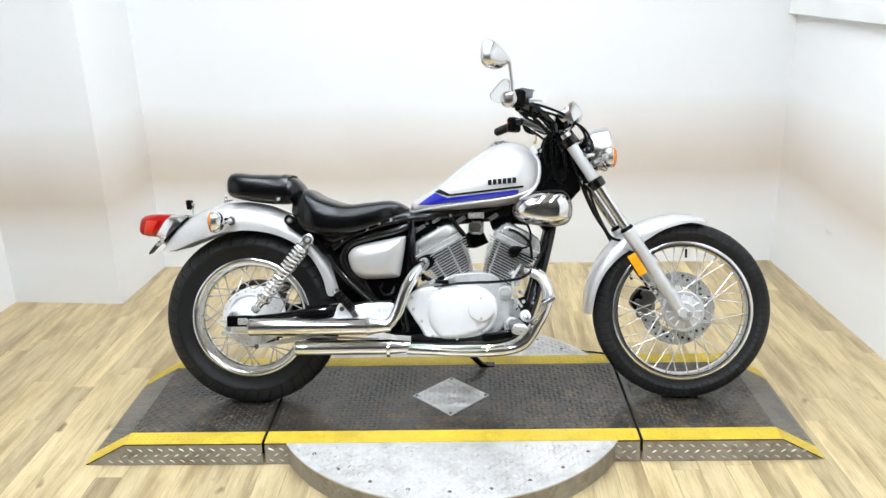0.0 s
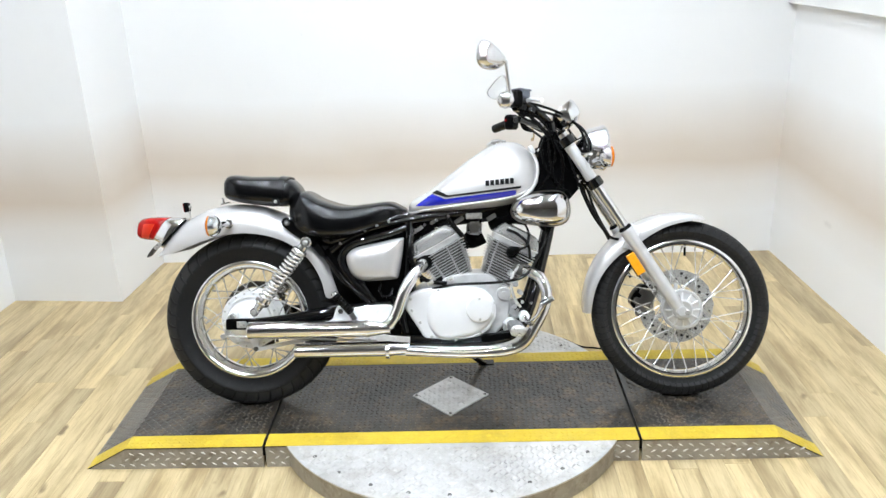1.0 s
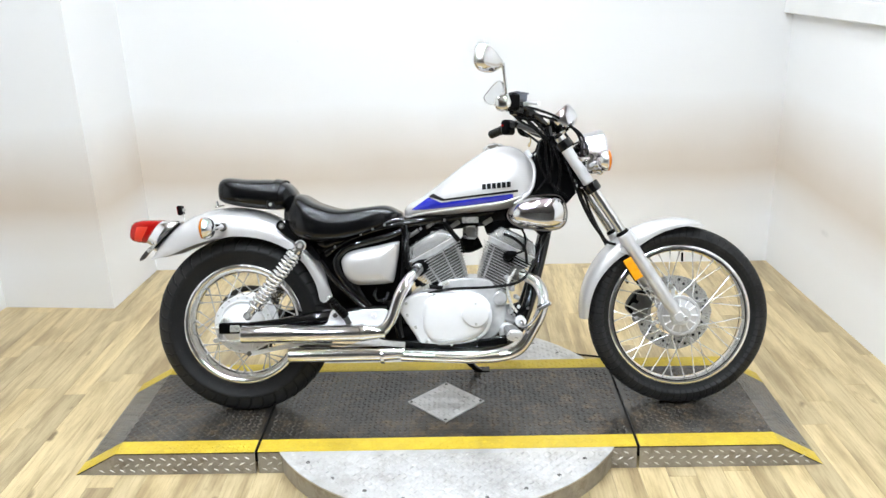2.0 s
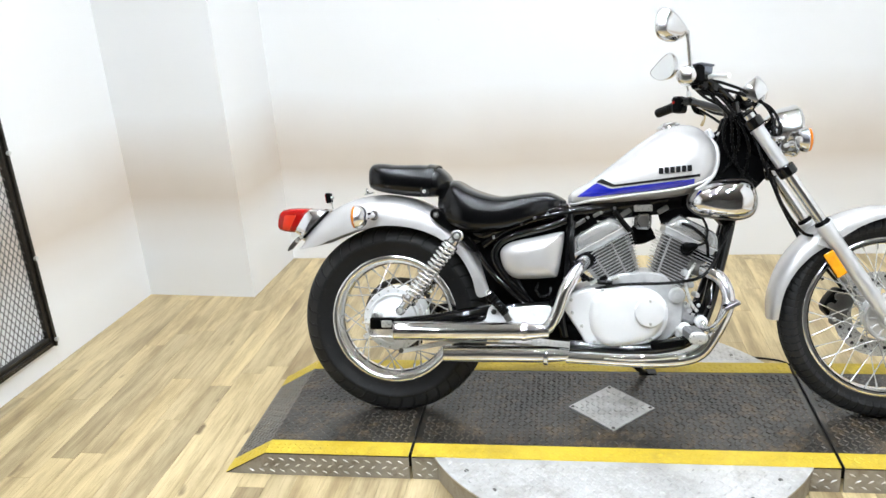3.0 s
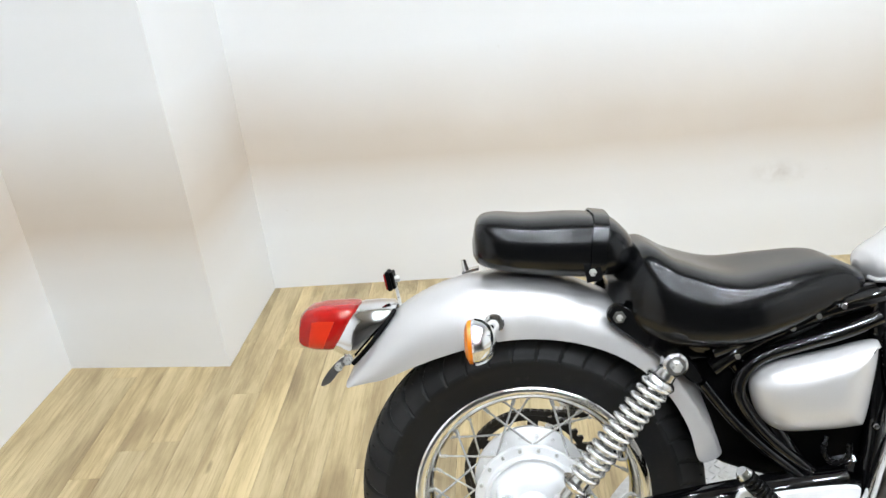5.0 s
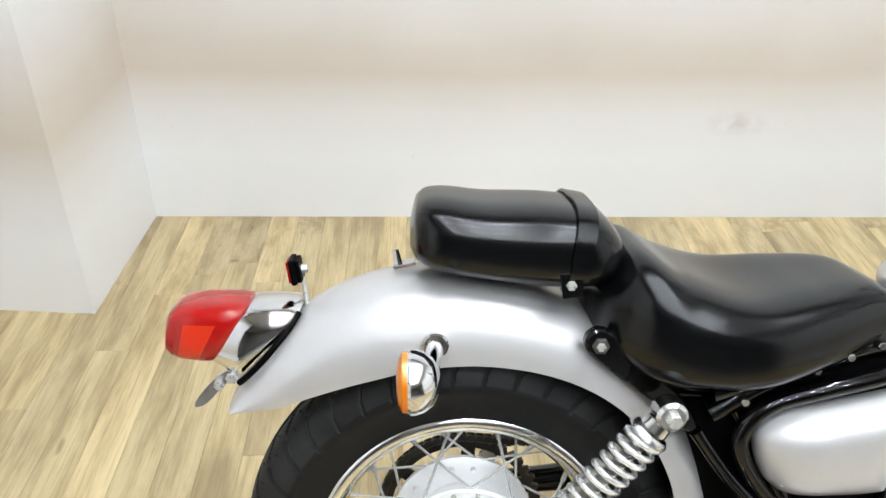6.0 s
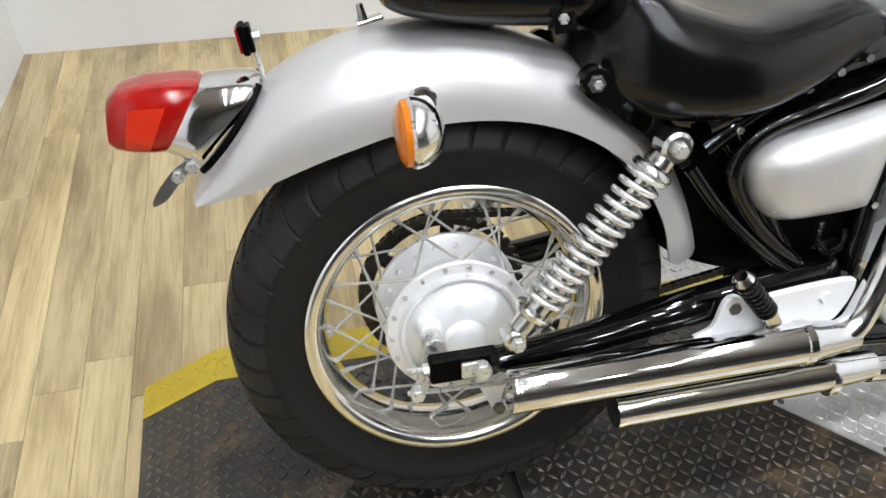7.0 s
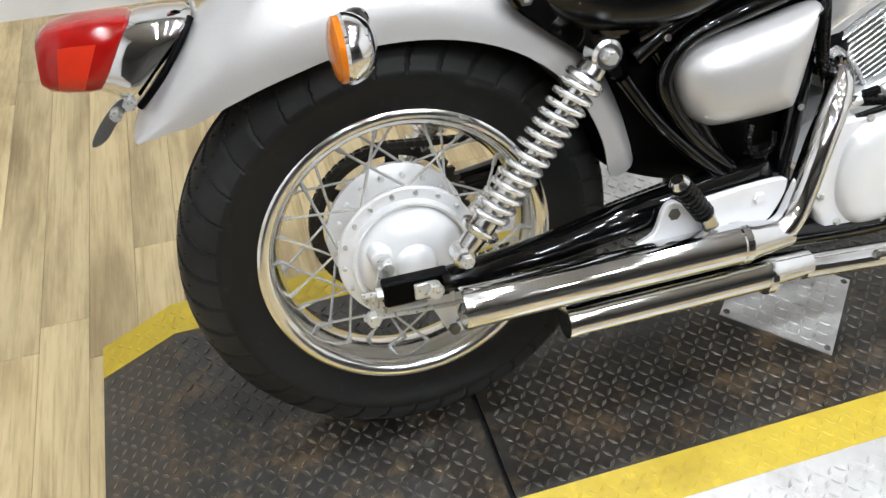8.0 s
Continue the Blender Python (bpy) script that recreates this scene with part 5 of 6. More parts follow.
part("cleaner_lip", Geo().plate(ol, [(-0.003, -0.100), (-0.004, -0.104), (-0.003, -0.108)]), M_CHROME, ac)
part("cleaner_duct", Geo().tube([(0.98, -0.05, 0.645), (0.92, -0.03, 0.632), (0.84, -0.01, 0.610)], 0.026, 14), M_BLACKM, bike, "black inlet duct")
part("tank_rail", Geo().box((0.42, 0.10, 0.075), pose(0.785, 0, 0.650, 0, -5, 0), 0.014), M_BLACK, bike, "black backbone under the tank")
part("horn", Geo().lathe([(0.001, 0.012), (0.024, 0.010), (0.033, 0.0), (0.033, -0.010), (0.018, -0.018), (0.001, -0.020)], Matrix.Translation((0.955, -0.055, 0.500)) @ pose(0, 0, 0, 0, 0, 180), 28), M_BLACK, bike, "black horn disc")
part("coil_cover", Geo().box((0.085, 0.12, 0.075), pose(0.605, 0, 0.606, 0, -12, 0), 0.012), M_BLACKM, bike, "black plastic coil cover")
part("breather_box", Geo().box((0.10, 0.09, 0.07), pose(0.935, 0, 0.640, 0, 10, 0), 0.015), M_BLACKM, bike, "black breather box")

# rider's peg, brake pedal, side stand
pegr = part("rider_peg", Geo().box((0.044, 0.105, 0.034), pose(0.912, -0.203, 0.277, 0, 0, 5), 0.015), M_PEGPAD, bike, "rubber rider peg with plated end")
part("peg_end", Geo().plate(outline([(0.891, 0.272), (0.899, 0.289), (0.918, 0.293), (0.937, 0.287), (0.943, 0.274), (0.934, 0.261), (0.916, 0.257), (0.898, 0.261)], 3), [(0.002, -0.250), (0, -0.254), (0, -0.262), (0.003, -0.266), (0.008, -0.268)]), M_ZINC, pegr, "pale metal peg end")
part("peg_mount", Geo().cyl((0.900, -0.095, 0.276), (0.904, -0.155, 0.276), 0.019, n=16, ch=0.003).cyl((0.945, -0.10, 0.300), (0.945, -0.135, 0.300), 0.018, n=18, ch=0.003), M_ALU, pegr)
ped = part("brake_pedal", Geo().tube([(0.945, -0.140, 0.300), (0.955, -0.165, 0.285), (0.972, -0.195, 0.300), (0.992, -0.205, 0.328), (1.006, -0.208, 0.352)], [0.009, 0.008, 0.007, 0.007, 0.007], 12), M_CHROME, bike, "chrome rear brake pedal")
part("pedal_pad", Geo().box((0.046, 0.050, 0.012), pose(1.014, -0.212, 0.362, 0, -28, 0), 0.004), M_CHROME_SOFT, ped)
stand = part("side_stand", Geo().tube([(0.700, 0.110, 0.205), (0.735, 0.155, 0.150), (0.790, 0.215, 0.085), (0.815, 0.245, 0.062)], 0.011, 12), M_BLACK, bike, "black side stand leg")
part("stand_foot", Geo().box((0.060, 0.040, 0.007), pose(0.822, 0.252, 0.0645, 15, 0, 0), 0.002), M_BLACK, stand)

# front wheel, disc and caliper
hubf = [(0.010, -0.052), (0.030, -0.056), (0.036, -0.044), (0.058, -0.040), (0.060, -0.045), (0.067, -0.045), (0.070, -0.040), (0.070, -0.032), (0.062, -0.027), (0.036, -0.022), (0.034, 0.022), (0.054, 0.027), (0.060, 0.032), (0.056, 0.038), (0.030, 0.046), (0.010, 0.050)]
fw = wheel("front_wheel", FX, FZ, 0.305, 0.046, 0.229, 0.031, hubf, 0.063, 0.031, 36, (780, 78, 1.1, 0.05), M_FORK, 0.55, 0.0018)
n_d, rr = 96, []
for r, y in ((0.078, 0.046), (0.078, 0.050), (0.130, 0.050), (0.130, 0.046)):
    rr.append([(FX + (r + (0.0028 if r > 0.1 and k % 8 < 2 else 0)) * math.cos(2 * math.pi * k / n_d), y, FZ + r * math.sin(2 * math.pi * k / n_d)) for k in range(n_d)])
part("brake_disc", Geo().rings(rr, loop=True), M_ZINC, fw, "drilled steel brake disc")
dot = mesh_of("disc_hole", Geo().cyl((0, -0.0007, 0), (0, 0.0007, 0), 0.0055, n=8), M_JOINT)
for k in range(36):
    a = 2 * math.pi * k / 36
    r = (0.095, 0.106, 0.117)[k % 3]
    ob = part("disc_hole", dot, None, fw)
    ob.location = (FX + r * math.cos(a), 0.0458, FZ + r * math.sin(a))
for k in range(6):
    a = 2 * math.pi * (k + 0.5) / 6
    part("disc_arm", Geo().box((0.040, 0.005, 0.014), Matrix.Translation((FX, 0.048, FZ)) @ pose(0, 0, 0, 0, -math.degrees(a), 0) @ Matrix.Translation((0.064, 0, 0)), 0.001), M_ALU, fw)
for k in range(12):
    a = 2 * math.pi * k / 12
    part("hub_rib", Geo().box((0.026, 0.007, 0.005), Matrix.Translation((FX, -0.044, FZ)) @ pose(0, 0, 0, 0, -math.degrees(a), 0) @ Matrix.Translation((0.047, 0, 0)), 0.001), M_ALU, fw)
part("axle_end", Geo().cyl((FX, -0.058, FZ), (FX, -0.112, FZ), 0.009, n=16, ch=0.002), M_ZINC, fw)
part("valve_stem", Geo().cyl((FX + 0.02, 0, FZ + 0.212), (FX + 0.018, -0.004, FZ + 0.182), 0.004, n=8), M_BLACKM, fw)
cm = pose(FX - 0.122, 0, FZ + 0.034, 0, -55, 0)
ol = outline([(-0.046, -0.018), (-0.040, 0.020), (-0.016, 0.032), (0.018, 0.031), (0.042, 0.020), (0.048, -0.014), (0.030, -0.026), (0.004, -0.018), (-0.026, -0.028)], 3)
cal = part("brake_caliper", Geo().rings([[cm @ Vector((x, y, z)) for x, z in inset(ol, d)] for d, y in ((0.006, 0.030), (0.001, 0.034), (0, 0.040), (0, 0.080), (0.003, 0.088), (0.010, 0.092))]), M_BLACKM, bike, "dark brake caliper")
part("caliper_bracket", Geo().rings([[cm @ Vector((x, y, z)) for x, z in outline([(-0.058, -0.030), (-0.060, -0.010), (-0.030, 0.004), (0.030, 0.004), (0.058, -0.006), (0.056, -0.026), (0.020, -0.036), (-0.020, -0.036)], 3)] for y in (0.024, 0.030)]), M_STEEL, cal, "plated caliper bracket")
for x in (-0.018, 0.020):
    part("caliper_piston", Geo().cyl(cm @ Vector((x, 0.031, 0.010)), cm @ Vector((x, 0.024, 0.010)), 0.013, n=16, ch=0.002), M_STEEL, cal)
for x in (-0.046, 0.046):
    bolt(cal, cm @ Vector((x, 0.024, -0.018)), 0.0075, 0.006, (0, -1, 0), M_ZINC)

# fork
FT, FB = Vector((1.100, 0, 0.879)), Vector((1.476, 0, 0.298))
fd = (FB - FT).normalized()
for sy in (-1, 1):
    off = Vector((0, sy * 0.090, 0))
    at = lambda s: FT + fd * s + off
    leg = part("fork_leg", Geo().lathe([(0.001, 0.0), (0.019, 0.0), (0.0235, 0.006), (0.0235, 0.028), (0.0215, 0.040), (0.0215, 0.22), (0.0215, 0.290), (0.019, 0.318), (0.0165, 0.340), (0.001, 0.342)], Matrix.Translation(at(0.352)) @ fd.to_track_quat("Y", "Z").to_matrix().to_4x4(), 28), M_FORK, bike, "satin silver fork slider")
    part("fork_tube", Geo().cyl(at(-0.03), at(0.37), 0.0165, n=20), M_CHROME_SOFT, leg, "polished fork tube")
    part("tube_cover", Geo().cyl(at(0.010), at(0.150), 0.0188, n=20, ch=0.002), M_FORK, leg, "silver upper fork cover")
    part("dust_seal", Geo().cyl(at(0.343), at(0.356), 0.0215, 0.0235, 20, 0.003), M_BLACKM, leg)
    part("tube_cap", Geo().cyl(at(-0.030), at(-0.042), 0.019, 0.015, 18, 0.003), M_BLACK, leg)
    part("axle_lug", Geo().cyl(at(0.688) + Vector((0, -0.020, 0)), at(0.688) + Vector((0, 0.020, 0)), 0.019, n=20, ch=0.004), M_FORK, leg)
refl = part("fork_reflector", Geo().box((0.030, 0.010, 0.078), pose(1.320, -0.112, 0.466, 0, -31, 0), 0.004), M_REFLEX, bike, "orange reflector on the fork")
part("reflector_back", Geo().box((0.034, 0.004, 0.082), pose(1.3195, -0.105, 0.466, 0, -31, 0), 0.002), M_BLACKM, refl)
for nm, s in (("upper_clamp", 0.0), ("lower_clamp", 0.168)):
    c = FT + fd * s
    m = Matrix.Translation(c) @ pose(0, 0, 0, 0, 33, 0)
    g = Geo().box((0.060, 0.16, 0.030), m @ pose(-0.020, 0, 0), 0.008)
    for sy in (-1, 1):
        g.cyl(c + Vector((0, sy * 0.09, 0)) - fd * 0.016, c + Vector((0, sy * 0.09, 0)) + fd * 0.016, 0.028, n=22, ch=0.004)
    part(nm, g, M_BLACK, bike, "black fork clamp")

# headlamp
hm = Matrix.Translation((1.240, 0.012, 0.858)) @ pose(0, 0, 0, 0, 8, -84)
head = part("headlight", Geo().lathe([(0.066, 0.004), (0.074, 0.003), (0.079, -0.004), (0.078, -0.012), (0.074, -0.016), (0.073, -0.030), (0.064, -0.062), (0.044, -0.086), (0.020, -0.096), (0.001, -0.098)], hm, 48), M_CHROME, bike, "round chrome headlamp", 50)
part("headlight_lens", Geo().lathe([(0.001, 0.014), (0.034, 0.011), (0.058, 0.005), (0.068, 0.000), (0.066, -0.003), (0.001, -0.003)], hm, 40), M_GLASS, head, "clear headlamp lens")
part("headlight_reflector", Geo().lathe([(0.067, -0.004), (0.050, -0.030), (0.020, -0.048), (0.001, -0.050), (0.001, -0.054), (0.052, -0.034), (0.069, -0.006)], hm, 40), M_MIRROR, head)
for sy in (-1, 1):
    part("headlight_stay", Geo().tube([(1.125, sy * 0.092, 0.840), (1.155, sy * 0.095, 0.830), (1.185, sy * 0.082, 0.835)], 0.008, 10).cyl((1.185, sy * 0.074, 0.835), (1.185, sy * 0.090, 0.835), 0.012, n=14), M_CHROME, head)
sp = Matrix.Translation((1.110, -0.005, 0.968)) @ pose(0, 0, 0, 50, 0, 90) @ Matrix.Scale(1.2, 4)
speedo = part("speedometer", Geo().lathe([(0.036, 0.030), (0.041, 0.029), (0.044, 0.022), (0.044, 0.0), (0.038, -0.018), (0.022, -0.030), (0.001, -0.032)], sp, 40), M_CHROME, bike, "chrome speedometer pod")
part("dial", Geo().lathe([(0.001, 0.027), (0.037, 0.027), (0.037, 0.022), (0.001, 0.022)], sp, 32), M_DECAL, speedo)
part("wire_nest", Geo().box((0.075, 0.10, 0.085), pose(1.135, 0, 0.812, 0, 32, 0), 0.022), M_BLACKM, bike, "black wiring cover behind the lamp")

# handlebar and its fittings
bar = [(0.862, -0.365, 0.976), (0.912, -0.285, 0.985), (0.955, -0.215, 0.988), (1.012, -0.130, 0.958), (1.050, -0.060, 0.935), (1.052, 0, 0.934)]


def turned(x, y, z):
    """The bar stands turned on its stem: its right end is drawn in and up, its left end reaches out."""
    a = abs(y)
    if y < 0:
        return (x + float(np.interp(a, (0, 0.2, 0.365), (0, -0.006, -0.012))), -float(np.interp(a, (0, 0.06, 0.215, 0.365), (0, 0.04, 0.12, 0.210))), z + float(np.interp(a, (0, 0.13, 0.365), (0, 0.022, 0.025))))
    return (x + 0.06 * y, y * 1.12, z - 0.03 * y)


right = [(0.893, -0.365, 0.983), (0.926, -0.280, 0.992), (0.960, -0.215, 0.990)] + bar[3:]
full = [turned(*p) for p in right + [(x, -y, z) for x, y, z in bar[-2::-1]]]
hb = part("handlebar", Geo().tube(full, 0.0125, 14), M_BLACK, bike, "black pulled-back handlebar", 60)
for sy in (-1, 1):
    part("bar_riser", Geo().cyl((1.060, sy * 0.045, 0.890), (1.051, sy * 0.045, 0.948), 0.017, n=16, ch=0.004), M_BLACK, hb)
    mir = lambda x, y, z: turned(x, sy * abs(y), z)
    side_bar = right if sy < 0 else bar
    d = (Vector(side_bar[0]) - Vector(side_bar[1])).normalized()
    a = Vector(side_bar[0])
    gr = ribbed(mir(*(a - d * 0.001)), mir(*(a - d * 0.110)), 0.0168, 9)
    grip = part("grip", gr, M_HOSE, hb, "ribbed black rubber grip")
    if sy < 0:
        part("grip_end", Geo().lathe([(0.001, 0.0), (0.014, 0.001), (0.022, 0.005), (0.027, 0.013), (0.0275, 0.022), (0.023, 0.031), (0.016, 0.036), (0.001, 0.037)], Matrix.Translation((0.890, -0.232, 1.008)) @ pose(0, 0, 0, 0, 0, -12), 28), M_CHROME, hb, "bulbous chrome grip end", 60)
    else:
        part("grip_end", Geo().cyl(mir(*(a + d * 0.008)), mir(*a), 0.015, 0.0165, 24, 0.003), M_HOSE, hb)
    sw = a - d * 0.118
    part("switch_housing", Geo().box((0.038, 0.054, 0.056), Matrix.Translation(mir(*sw)) @ pose(0, 0, 0, 0, 0, sy * -38), 0.009), M_BLACKM, hb, "black switch housing")
    part("switch_button", Geo().box((0.010, 0.010, 0.008), Matrix.Translation(mir(*(sw + Vector((-0.020, 0.012, 0.006))))) @ pose(0, 0, 0, 0, 0, sy * -38), 0.002), M_RED, hb, "red switch button")
    run = [(0.955, -0.112, 1.012), (0.978, -0.135, 1.015), (0.992, -0.170, 1.010), (1.002, -0.205, 1.004), (1.008, -0.218, 1.003)] if sy < 0 else [mir(0.955, 0.205, 0.988), mir(0.985, 0.230, 0.990), mir(0.992, 0.280, 0.986), mir(0.990, 0.330, 0.982), mir(0.990, 0.352, 0.981)]
    part("lever", Geo().tube(run, [0.008, 0.0065, 0.005, 0.005, 0.0075], 10), M_ALU, hb, "polished hand lever")
    part("lever_perch", Geo().box((0.034, 0.040, 0.026), Matrix.Translation(mir(0.952, 0.215, 0.990)) @ pose(0, 0, 0, 0, 0, sy * -40), 0.006), M_BLACK, hb)
for x, y, z, sx, sz in ((0.952, -0.205, 0.972, 0.040, 0.034), (0.985, -0.165, 0.962, 0.030, 0.030), (0.945, -0.245, 0.968, 0.030, 0.030)):
    part("lever_clamp", Geo().box((sx, 0.036, sz), Matrix.Translation(turned(x, y, z)) @ pose(0, 0, 0, 0, 15, 40), 0.007), M_BLACK, hb, "black control clamp")
for x, y, z in ((0.945, -0.215, 0.950), (0.975, -0.190, 0.948), (0.960, 0.200, 0.955)):
    part("cable_elbow", Geo().tube([turned(x, y, z + 0.02), turned(x + 0.012, y + 0.008, z), turned(x + 0.040, y + 0.02, z - 0.008)], 0.006, 10), M_HOSE, hb)
part("pull_lever", Geo().tube([turned(0.975, 0.215, 0.985), turned(1.000, 0.240, 0.970), turned(1.010, 0.290, 0.945), turned(1.005, 0.330, 0.925)], [0.006, 0.0055, 0.005, 0.007], 10), M_CHROME, hb, "polished lever tip")
res = part("fluid_reservoir", Geo().box((0.048, 0.052, 0.026), pose(0.947, -0.125, 1.034, 0, 4, 35), 0.005).box((0.052, 0.056, 0.006), pose(0.947, -0.125, 1.047, 0, 4, 35), 0.002), M_GREYPL, bike, "grey brake fluid reservoir")


def mirror(name, c, joint, foot, face, label):
    """Teardrop mirror: chrome shell, glass and stalk."""
    c, f = Vector(c), Vector(face).normalized()
    m = Matrix.Translation(c) @ f.to_track_quat("Y", "Z").to_matrix().to_4x4()
    ol = outline([(-0.062, 0.002), (-0.054, 0.032), (-0.032, 0.047), (0.004, 0.036), (0.040, 0.013), (0.064, -0.006), (0.048, -0.028), (0.010, -0.041), (-0.034, -0.039), (-0.058, -0.022)], 5)
    sh = Geo()
    sh.rings([[m @ Vector((x * k, y, z * k)) for x, z in ol] for k, y in ((0.97, 0.002), (1.0, 0.0), (1.0, -0.006), (0.92, -0.016), (0.70, -0.027), (0.35, -0.033))])
    root = part(name, sh, M_CHROME, bike, label, 60)
    part("mirror_glass", Geo().rings([[m @ Vector((x * 0.93, y, z * 0.93)) for x, z in ol] for y in (0.0024, 0.0036)]), M_MIRROR, root, "mirror glass")
    part("mirror_rim", Geo().rings([[m @ Vector((x * k, y, z * k)) for x, z in ol] for k, y in ((0.925, 0.003), (0.925, 0.0052), (0.985, 0.0052), (1.012, 0.001), (1.012, -0.004), (0.99, -0.004))], cap0=False, cap1=False), M_CHROME_SOFT, root)
    part("mirror_stalk", Geo().tube([c - f * 0.02, c.lerp(Vector(joint), 0.55) - f * 0.012, joint], [0.010, 0.0065, 0.0065], 12, 6), M_CHROME, root)
    part("mirror_stem", Geo().cyl(Vector(joint) + (Vector(joint) - Vector(foot)).normalized() * 0.008, foot, 0.0058, n=12).cyl(foot, Vector(foot) + (Vector(joint) - Vector(foot)).normalized() * 0.02, 0.009, n=6), M_CHROME, root)
    return root


mirror("right_mirror", (0.848, -0.235, 1.142), (0.898, -0.215, 1.125), (0.912, -0.185, 1.012), (-0.62, 0.55, 0.05), "chrome teardrop mirror on a straight stem")
mirror("left_mirror", (0.893, 0.352, 1.114), (0.955, 0.300, 1.088), (0.970, 0.270, 1.000), (-0.80, -0.58, 0.04), "chrome teardrop mirror with pale glass")

part("ignition_lock", Geo().cyl((1.026, -0.014, 0.842), (1.032, -0.014, 0.858), 0.025, n=20, ch=0.004), M_CHROME_SOFT, bike, "plated ignition lock ring")
part("ignition_body", Geo().cyl((1.032, -0.014, 0.858), (1.046, -0.014, 0.898), 0.023, n=20, ch=0.005), M_BLACKM, bike)

# small fittings round the engine, added to give the black frame its glints
for x, y, z, s in ((0.572, -0.075, 0.585, 0.024), (0.600, -0.082, 0.600, 0.018), (0.648, -0.070, 0.622, 0.016), (0.735, -0.055, 0.625, 0.022), (0.845, -0.060, 0.632, 0.022)):
    part("bracket", Geo().box((s * 1.6, 0.012, s * 0.7), pose(x, y, z, 0, -32, 0), 0.003), M_STEEL, bike, "small plated bracket")
# chrome bolts in rows, standing in for lamp reflections on the tubes
for x, y, z in ((0.62, -0.100, 0.614), (0.66, -0.098, 0.628), (0.70, -0.090, 0.640), (0.42, -0.110, 0.600), (0.46, -0.108, 0.616), (0.50, -0.102, 0.628), (0.335, -0.112, 0.560), (0.548, -0.105, 0.43), (0.545, -0.110, 0.345), (1.000, -0.065, 0.430), (0.972, -0.090, 0.340)):
    bolt(bike, (x, y, z), 0.006, 0.008, material=M_CHROME_SOFT)
part("coil_pack", Geo().box((0.055, 0.05, 0.075), pose(0.588, -0.02, 0.545, 0, -28, 0), 0.006), M_BLACKM, bike, "black ignition coil")
part("reed_hose", Geo().tube([(0.700, -0.085, 0.632), (0.722, -0.080, 0.600), (0.748, -0.072, 0.566), (0.760, -0.05, 0.53)], 0.0085, 10), M_HOSE, bike, "black breather hose")
part("wire_loom", Geo().tube([(0.578, -0.085, 0.600), (0.566, -0.105, 0.555), (0.570, -0.110, 0.500), (0.590, -0.105, 0.455), (0.625, -0.108, 0.425), (0.690, -0.112, 0.415)], 0.0075, 10), M_HOSE, bike, "black wire loom")
part("shift_rod", Geo().tube([(0.935, -0.120, 0.330), (0.915, -0.118, 0.360), (0.905, -0.105, 0.420), (0.935, -0.085, 0.470)], 0.005, 8), M_ZINC, bike)
for x, z, r in ((0.905, 0.440, 0.012), (0.918, 0.405, 0.010), (0.935, 0.375, 0.009), (0.912, 0.330, 0.011), (0.938, 0.345, 0.008)):
    part("engine_fitting", Geo().cyl((x, -0.050, z), (x + 0.004, -0.098, z), r, r * 0.8, 12, 0.002), M_ALU_RAW, bike)
part("engine_bracket", Geo().plate([(0.915, 0.318), (0.948, 0.305), (0.962, 0.335), (0.942, 0.362), (0.922, 0.355)], [(0, -0.088), (0, -0.096)]), M_BLACK, bike)

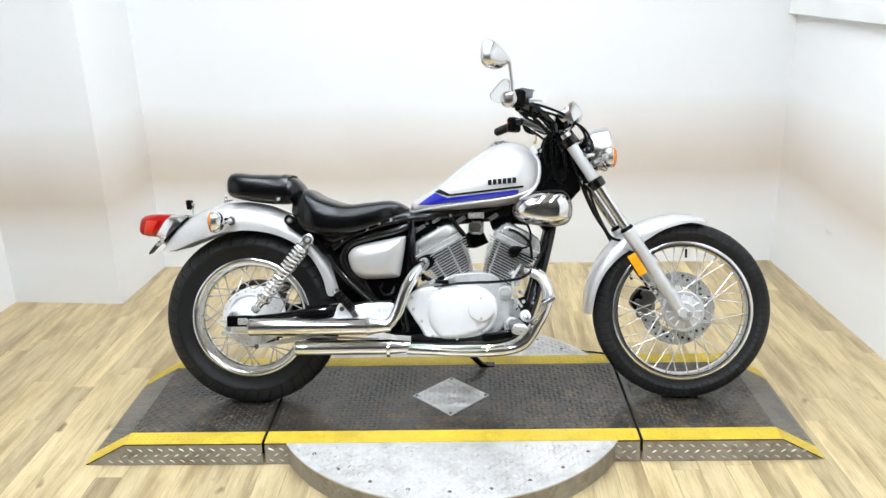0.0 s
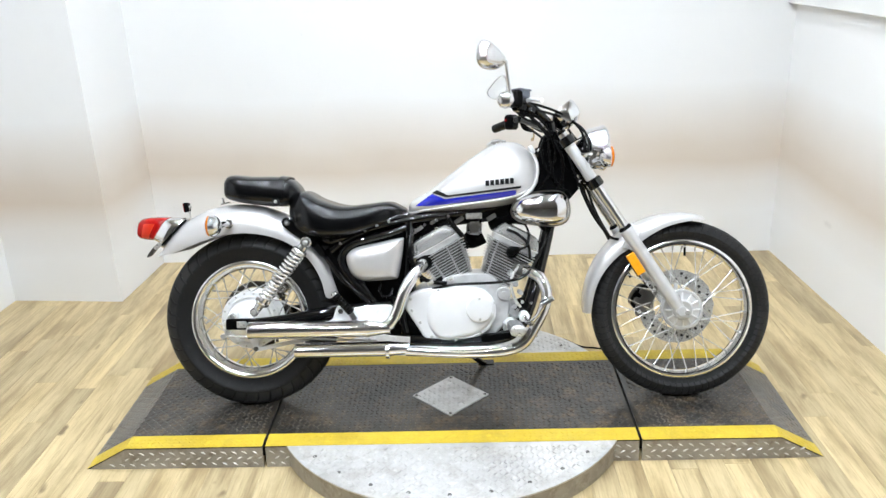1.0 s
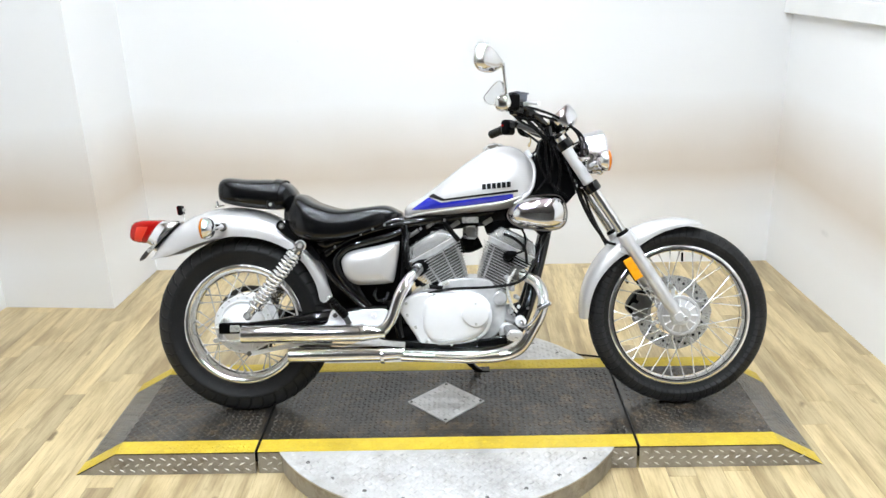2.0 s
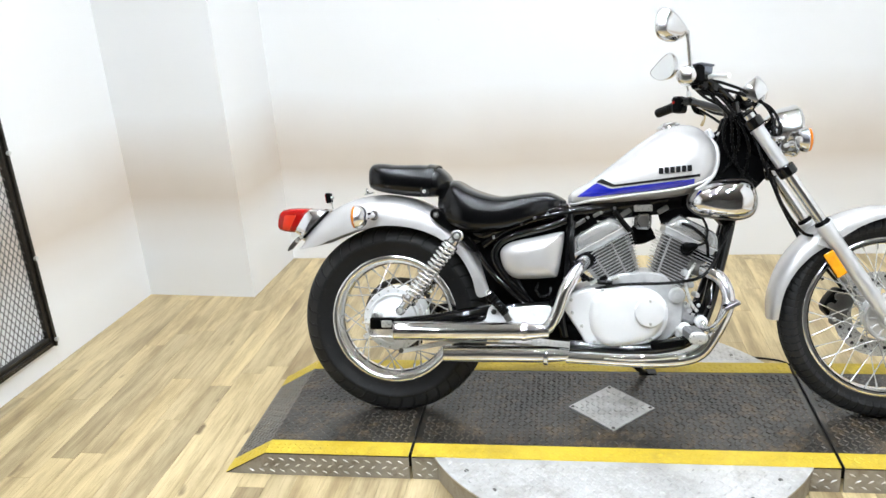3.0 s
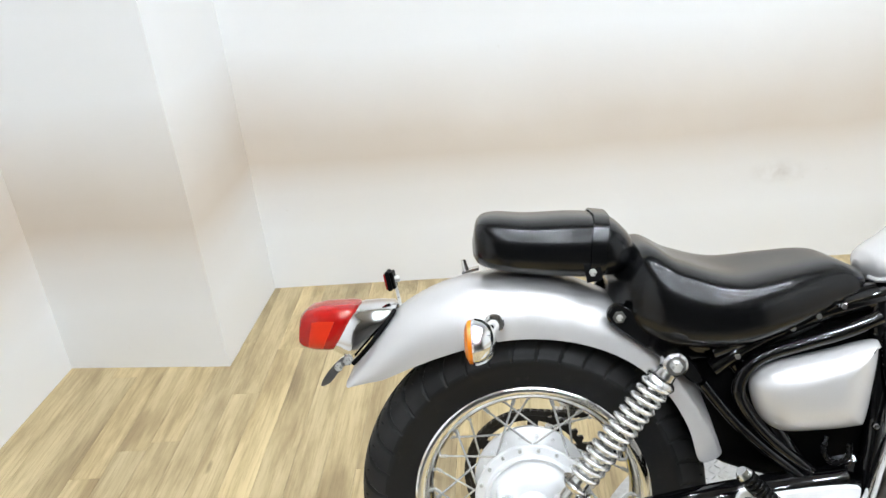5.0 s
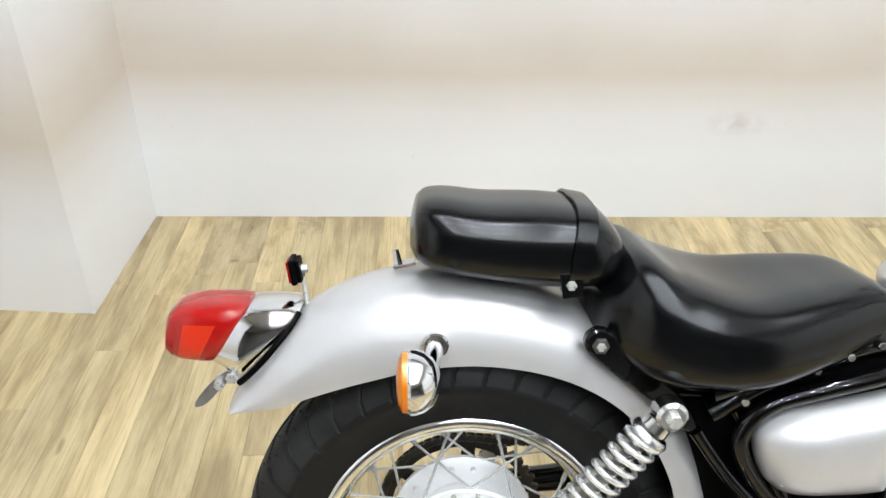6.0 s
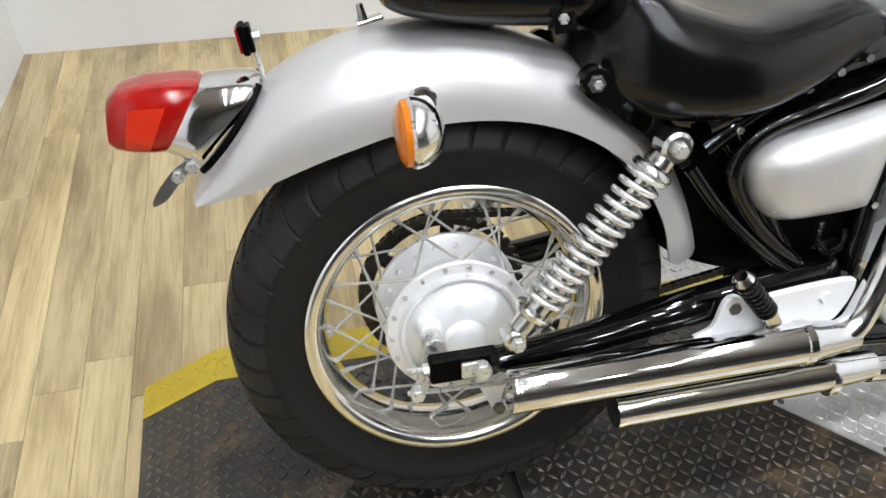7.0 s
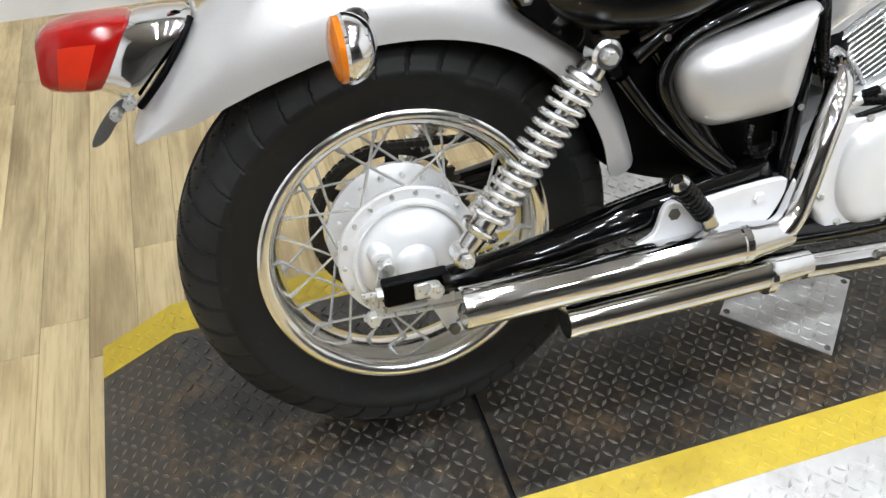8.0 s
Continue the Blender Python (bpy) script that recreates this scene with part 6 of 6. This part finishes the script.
# cables and hoses
CABLES = [[(0.965, -0.215, 0.985), (1.025, -0.150, 0.975), (1.100, -0.080, 0.955), (1.158, -0.060, 0.905), (1.165, -0.050, 0.840), (1.150, -0.045, 0.780), (1.170, -0.020, 0.700), (1.230, 0.060, 0.600), (1.340, 0.075, 0.400)],
          [(0.950, -0.230, 0.975), (1.000, -0.140, 0.925), (1.060, -0.070, 0.870), (1.050, -0.050, 0.780), (0.960, -0.045, 0.690), (0.830, -0.03, 0.640)],
          [(0.965, 0.215, 0.985), (1.040, 0.150, 0.965), (1.090, 0.060, 0.930), (1.100, -0.020, 0.880), (1.090, -0.050, 0.780), (1.080, -0.055, 0.680), (1.010, -0.085, 0.520), (0.955, -0.120, 0.440), (0.870, -0.130, 0.418), (0.720, -0.122, 0.412), (0.640, -0.112, 0.398)],
          [(0.965, 0.230, 0.975), (1.030, 0.140, 0.915), (1.070, 0.050, 0.850), (1.090, 0.040, 0.760), (1.050, 0.035, 0.660)],
          [(1.115, 0.010, 0.930), (1.180, 0.050, 0.840), (1.190, 0.070, 0.720), (1.260, 0.080, 0.560), (1.420, 0.060, 0.340)],
          [(1.100, -0.070, 0.860), (1.130, -0.085, 0.760), (1.180, -0.088, 0.640), (1.240, -0.060, 0.560), (1.275, -0.050, 0.545)],
          [(0.945, -0.215, 0.980), (0.985, -0.175, 0.955), (1.030, -0.110, 0.925), (1.070, -0.060, 0.880), (1.095, -0.050, 0.820)],
          [(0.930, -0.235, 0.965), (0.965, -0.200, 0.935), (1.010, -0.135, 0.915), (1.055, -0.070, 0.900), (1.110, -0.040, 0.880)],
          [(0.985, 0.215, 0.975), (1.020, 0.170, 0.945), (1.050, 0.100, 0.925), (1.085, 0.040, 0.900), (1.100, 0.000, 0.850)],
          [(0.985, -0.190, 0.965), (1.045, -0.110, 0.958), (1.105, -0.070, 0.945), (1.160, -0.060, 0.915), (1.178, -0.065, 0.875), (1.165, -0.075, 0.820)],
          [(0.970, -0.200, 0.950), (1.010, -0.120, 0.925), (1.040, -0.075, 0.890), (1.045, -0.060, 0.830), (1.060, -0.060, 0.760), (1.090, -0.055, 0.700)],
          [(1.030, -0.070, 0.900), (1.020, -0.062, 0.850), (1.035, -0.058, 0.790), (1.075, -0.052, 0.740), (1.120, -0.050, 0.700)],
          [(1.060, -0.080, 0.890), (1.080, -0.085, 0.840), (1.090, -0.070, 0.780), (1.060, -0.055, 0.700), (1.020, -0.055, 0.640)],
          [(0.895, -0.095, 0.59), (0.93, -0.10, 0.575), (0.965, -0.09, 0.54), (0.972, -0.08, 0.49)],
          [(0.580, -0.09, 0.60), (0.572, -0.11, 0.54), (0.578, -0.11, 0.49), (0.600, -0.09, 0.47)]]
for c in CABLES:
    c = [turned(*p) if p[2] > 0.9 else p for p in c]
    part("cable", Geo().tube(c, 0.0048, 8, 8), M_HOSE, bike, "black cable", 60)
for k, (x, y, z) in enumerate(((0.60, -0.10, 0.425), (0.625, -0.108, 0.416), (0.655, -0.105, 0.425), (0.69, -0.10, 0.425))):
    part("hose_fitting", Geo().cyl((x, y, z), (x + 0.02, y - 0.006, z + 0.008), 0.008, 0.0065, 10, 0.001), M_ZINC if k % 2 else M_BLACKM, bike)
part("exhaust_flange", Geo().cyl((0.600, -0.080, 0.474), (0.632, -0.050, 0.492), 0.026, n=20, ch=0.003), M_BLACKM, bike, "dark exhaust flange")
part("exhaust_flange", Geo().cyl((0.955, -0.082, 0.450), (0.925, -0.060, 0.462), 0.0235, n=20, ch=0.003), M_STEEL, bike, "cast exhaust flange")


# ---- power cable ----
cord = part("power_cable", Geo().tube([(1.08, 0.485, 0.004), (1.17, 0.440, 0.004), (1.245, 0.362, 0.004), (1.30, 0.345, 0.004), (1.355, 0.318, 0.004), (1.40, 0.235, 0.004), (1.47, 0.196, 0.004)], 0.0035, 8, 8), M_HOSE)
tagged(cord, "thin black power cable lying beside the platform", "cable")


# ---- floor ----
sub = part("floor", Geo().put([(-4.3, -8.1, -0.006), (5.1, -8.1, -0.006), (5.1, 1.6, -0.006), (-4.3, 1.6, -0.006), (-4.3, -8.1, -0.1), (5.1, -8.1, -0.1), (5.1, 1.6, -0.1), (-4.3, 1.6, -0.1)],
           [(0, 1, 2, 3), (7, 6, 5, 4), (0, 4, 5, 1), (1, 5, 6, 2), (2, 6, 7, 3), (3, 7, 4, 0)]), M_SUB)
tagged(sub, "wood look vinyl plank floor in light brown", "floor", kind="structure")
# unseen floor behind the camera, its tone set for the chrome's reflections
shop_floor = part("floor_shop", Geo().box((9.2, 5.6, 0.012), pose(0.4, -5.20, 0.0), 0.002), M_SHOPFLOOR)
tagged(shop_floor, "unseen grey showroom floor, added for reflections", "floor", kind="structure")
PW, PL, GAP = 0.0875, 0.92, 0.0005
pl = Geo()
w, l, c = PW / 2 - GAP / 2, PL / 2 - GAP / 2, 0.0007
pl.rings([[(-w, -l, -0.0058), (w, -l, -0.0058), (w, l, -0.0058), (-w, l, -0.0058)], [(-w, -l, -c), (w, -l, -c), (w, l, -c), (-w, l, -c)], [(-w + c, -l + c, 0), (w - c, -l + c, 0), (w - c, l - c, 0), (-w + c, l - c, 0)]])
plank_mesh = mesh_of("plank", pl, M_PLANK, 20)
rng = random.Random(4)
for i in range(49):
    start = rng.uniform(0, PL)
    for j in range(6):
        y = -2.4 - start + PL * (j + 0.5)
        if y - PL / 2 > 1.45:
            continue
        ob = part("plank", plank_mesh, None, sub)
        # the last plank of a row is cut at the wall
        end = min(y + PL / 2, 1.52)
        ob.location = (-1.735 + PW * (i + 0.5), (y - PL / 2 + end) / 2, 0)
        ob.scale = (1, (end - y + PL / 2) / PL, 1)
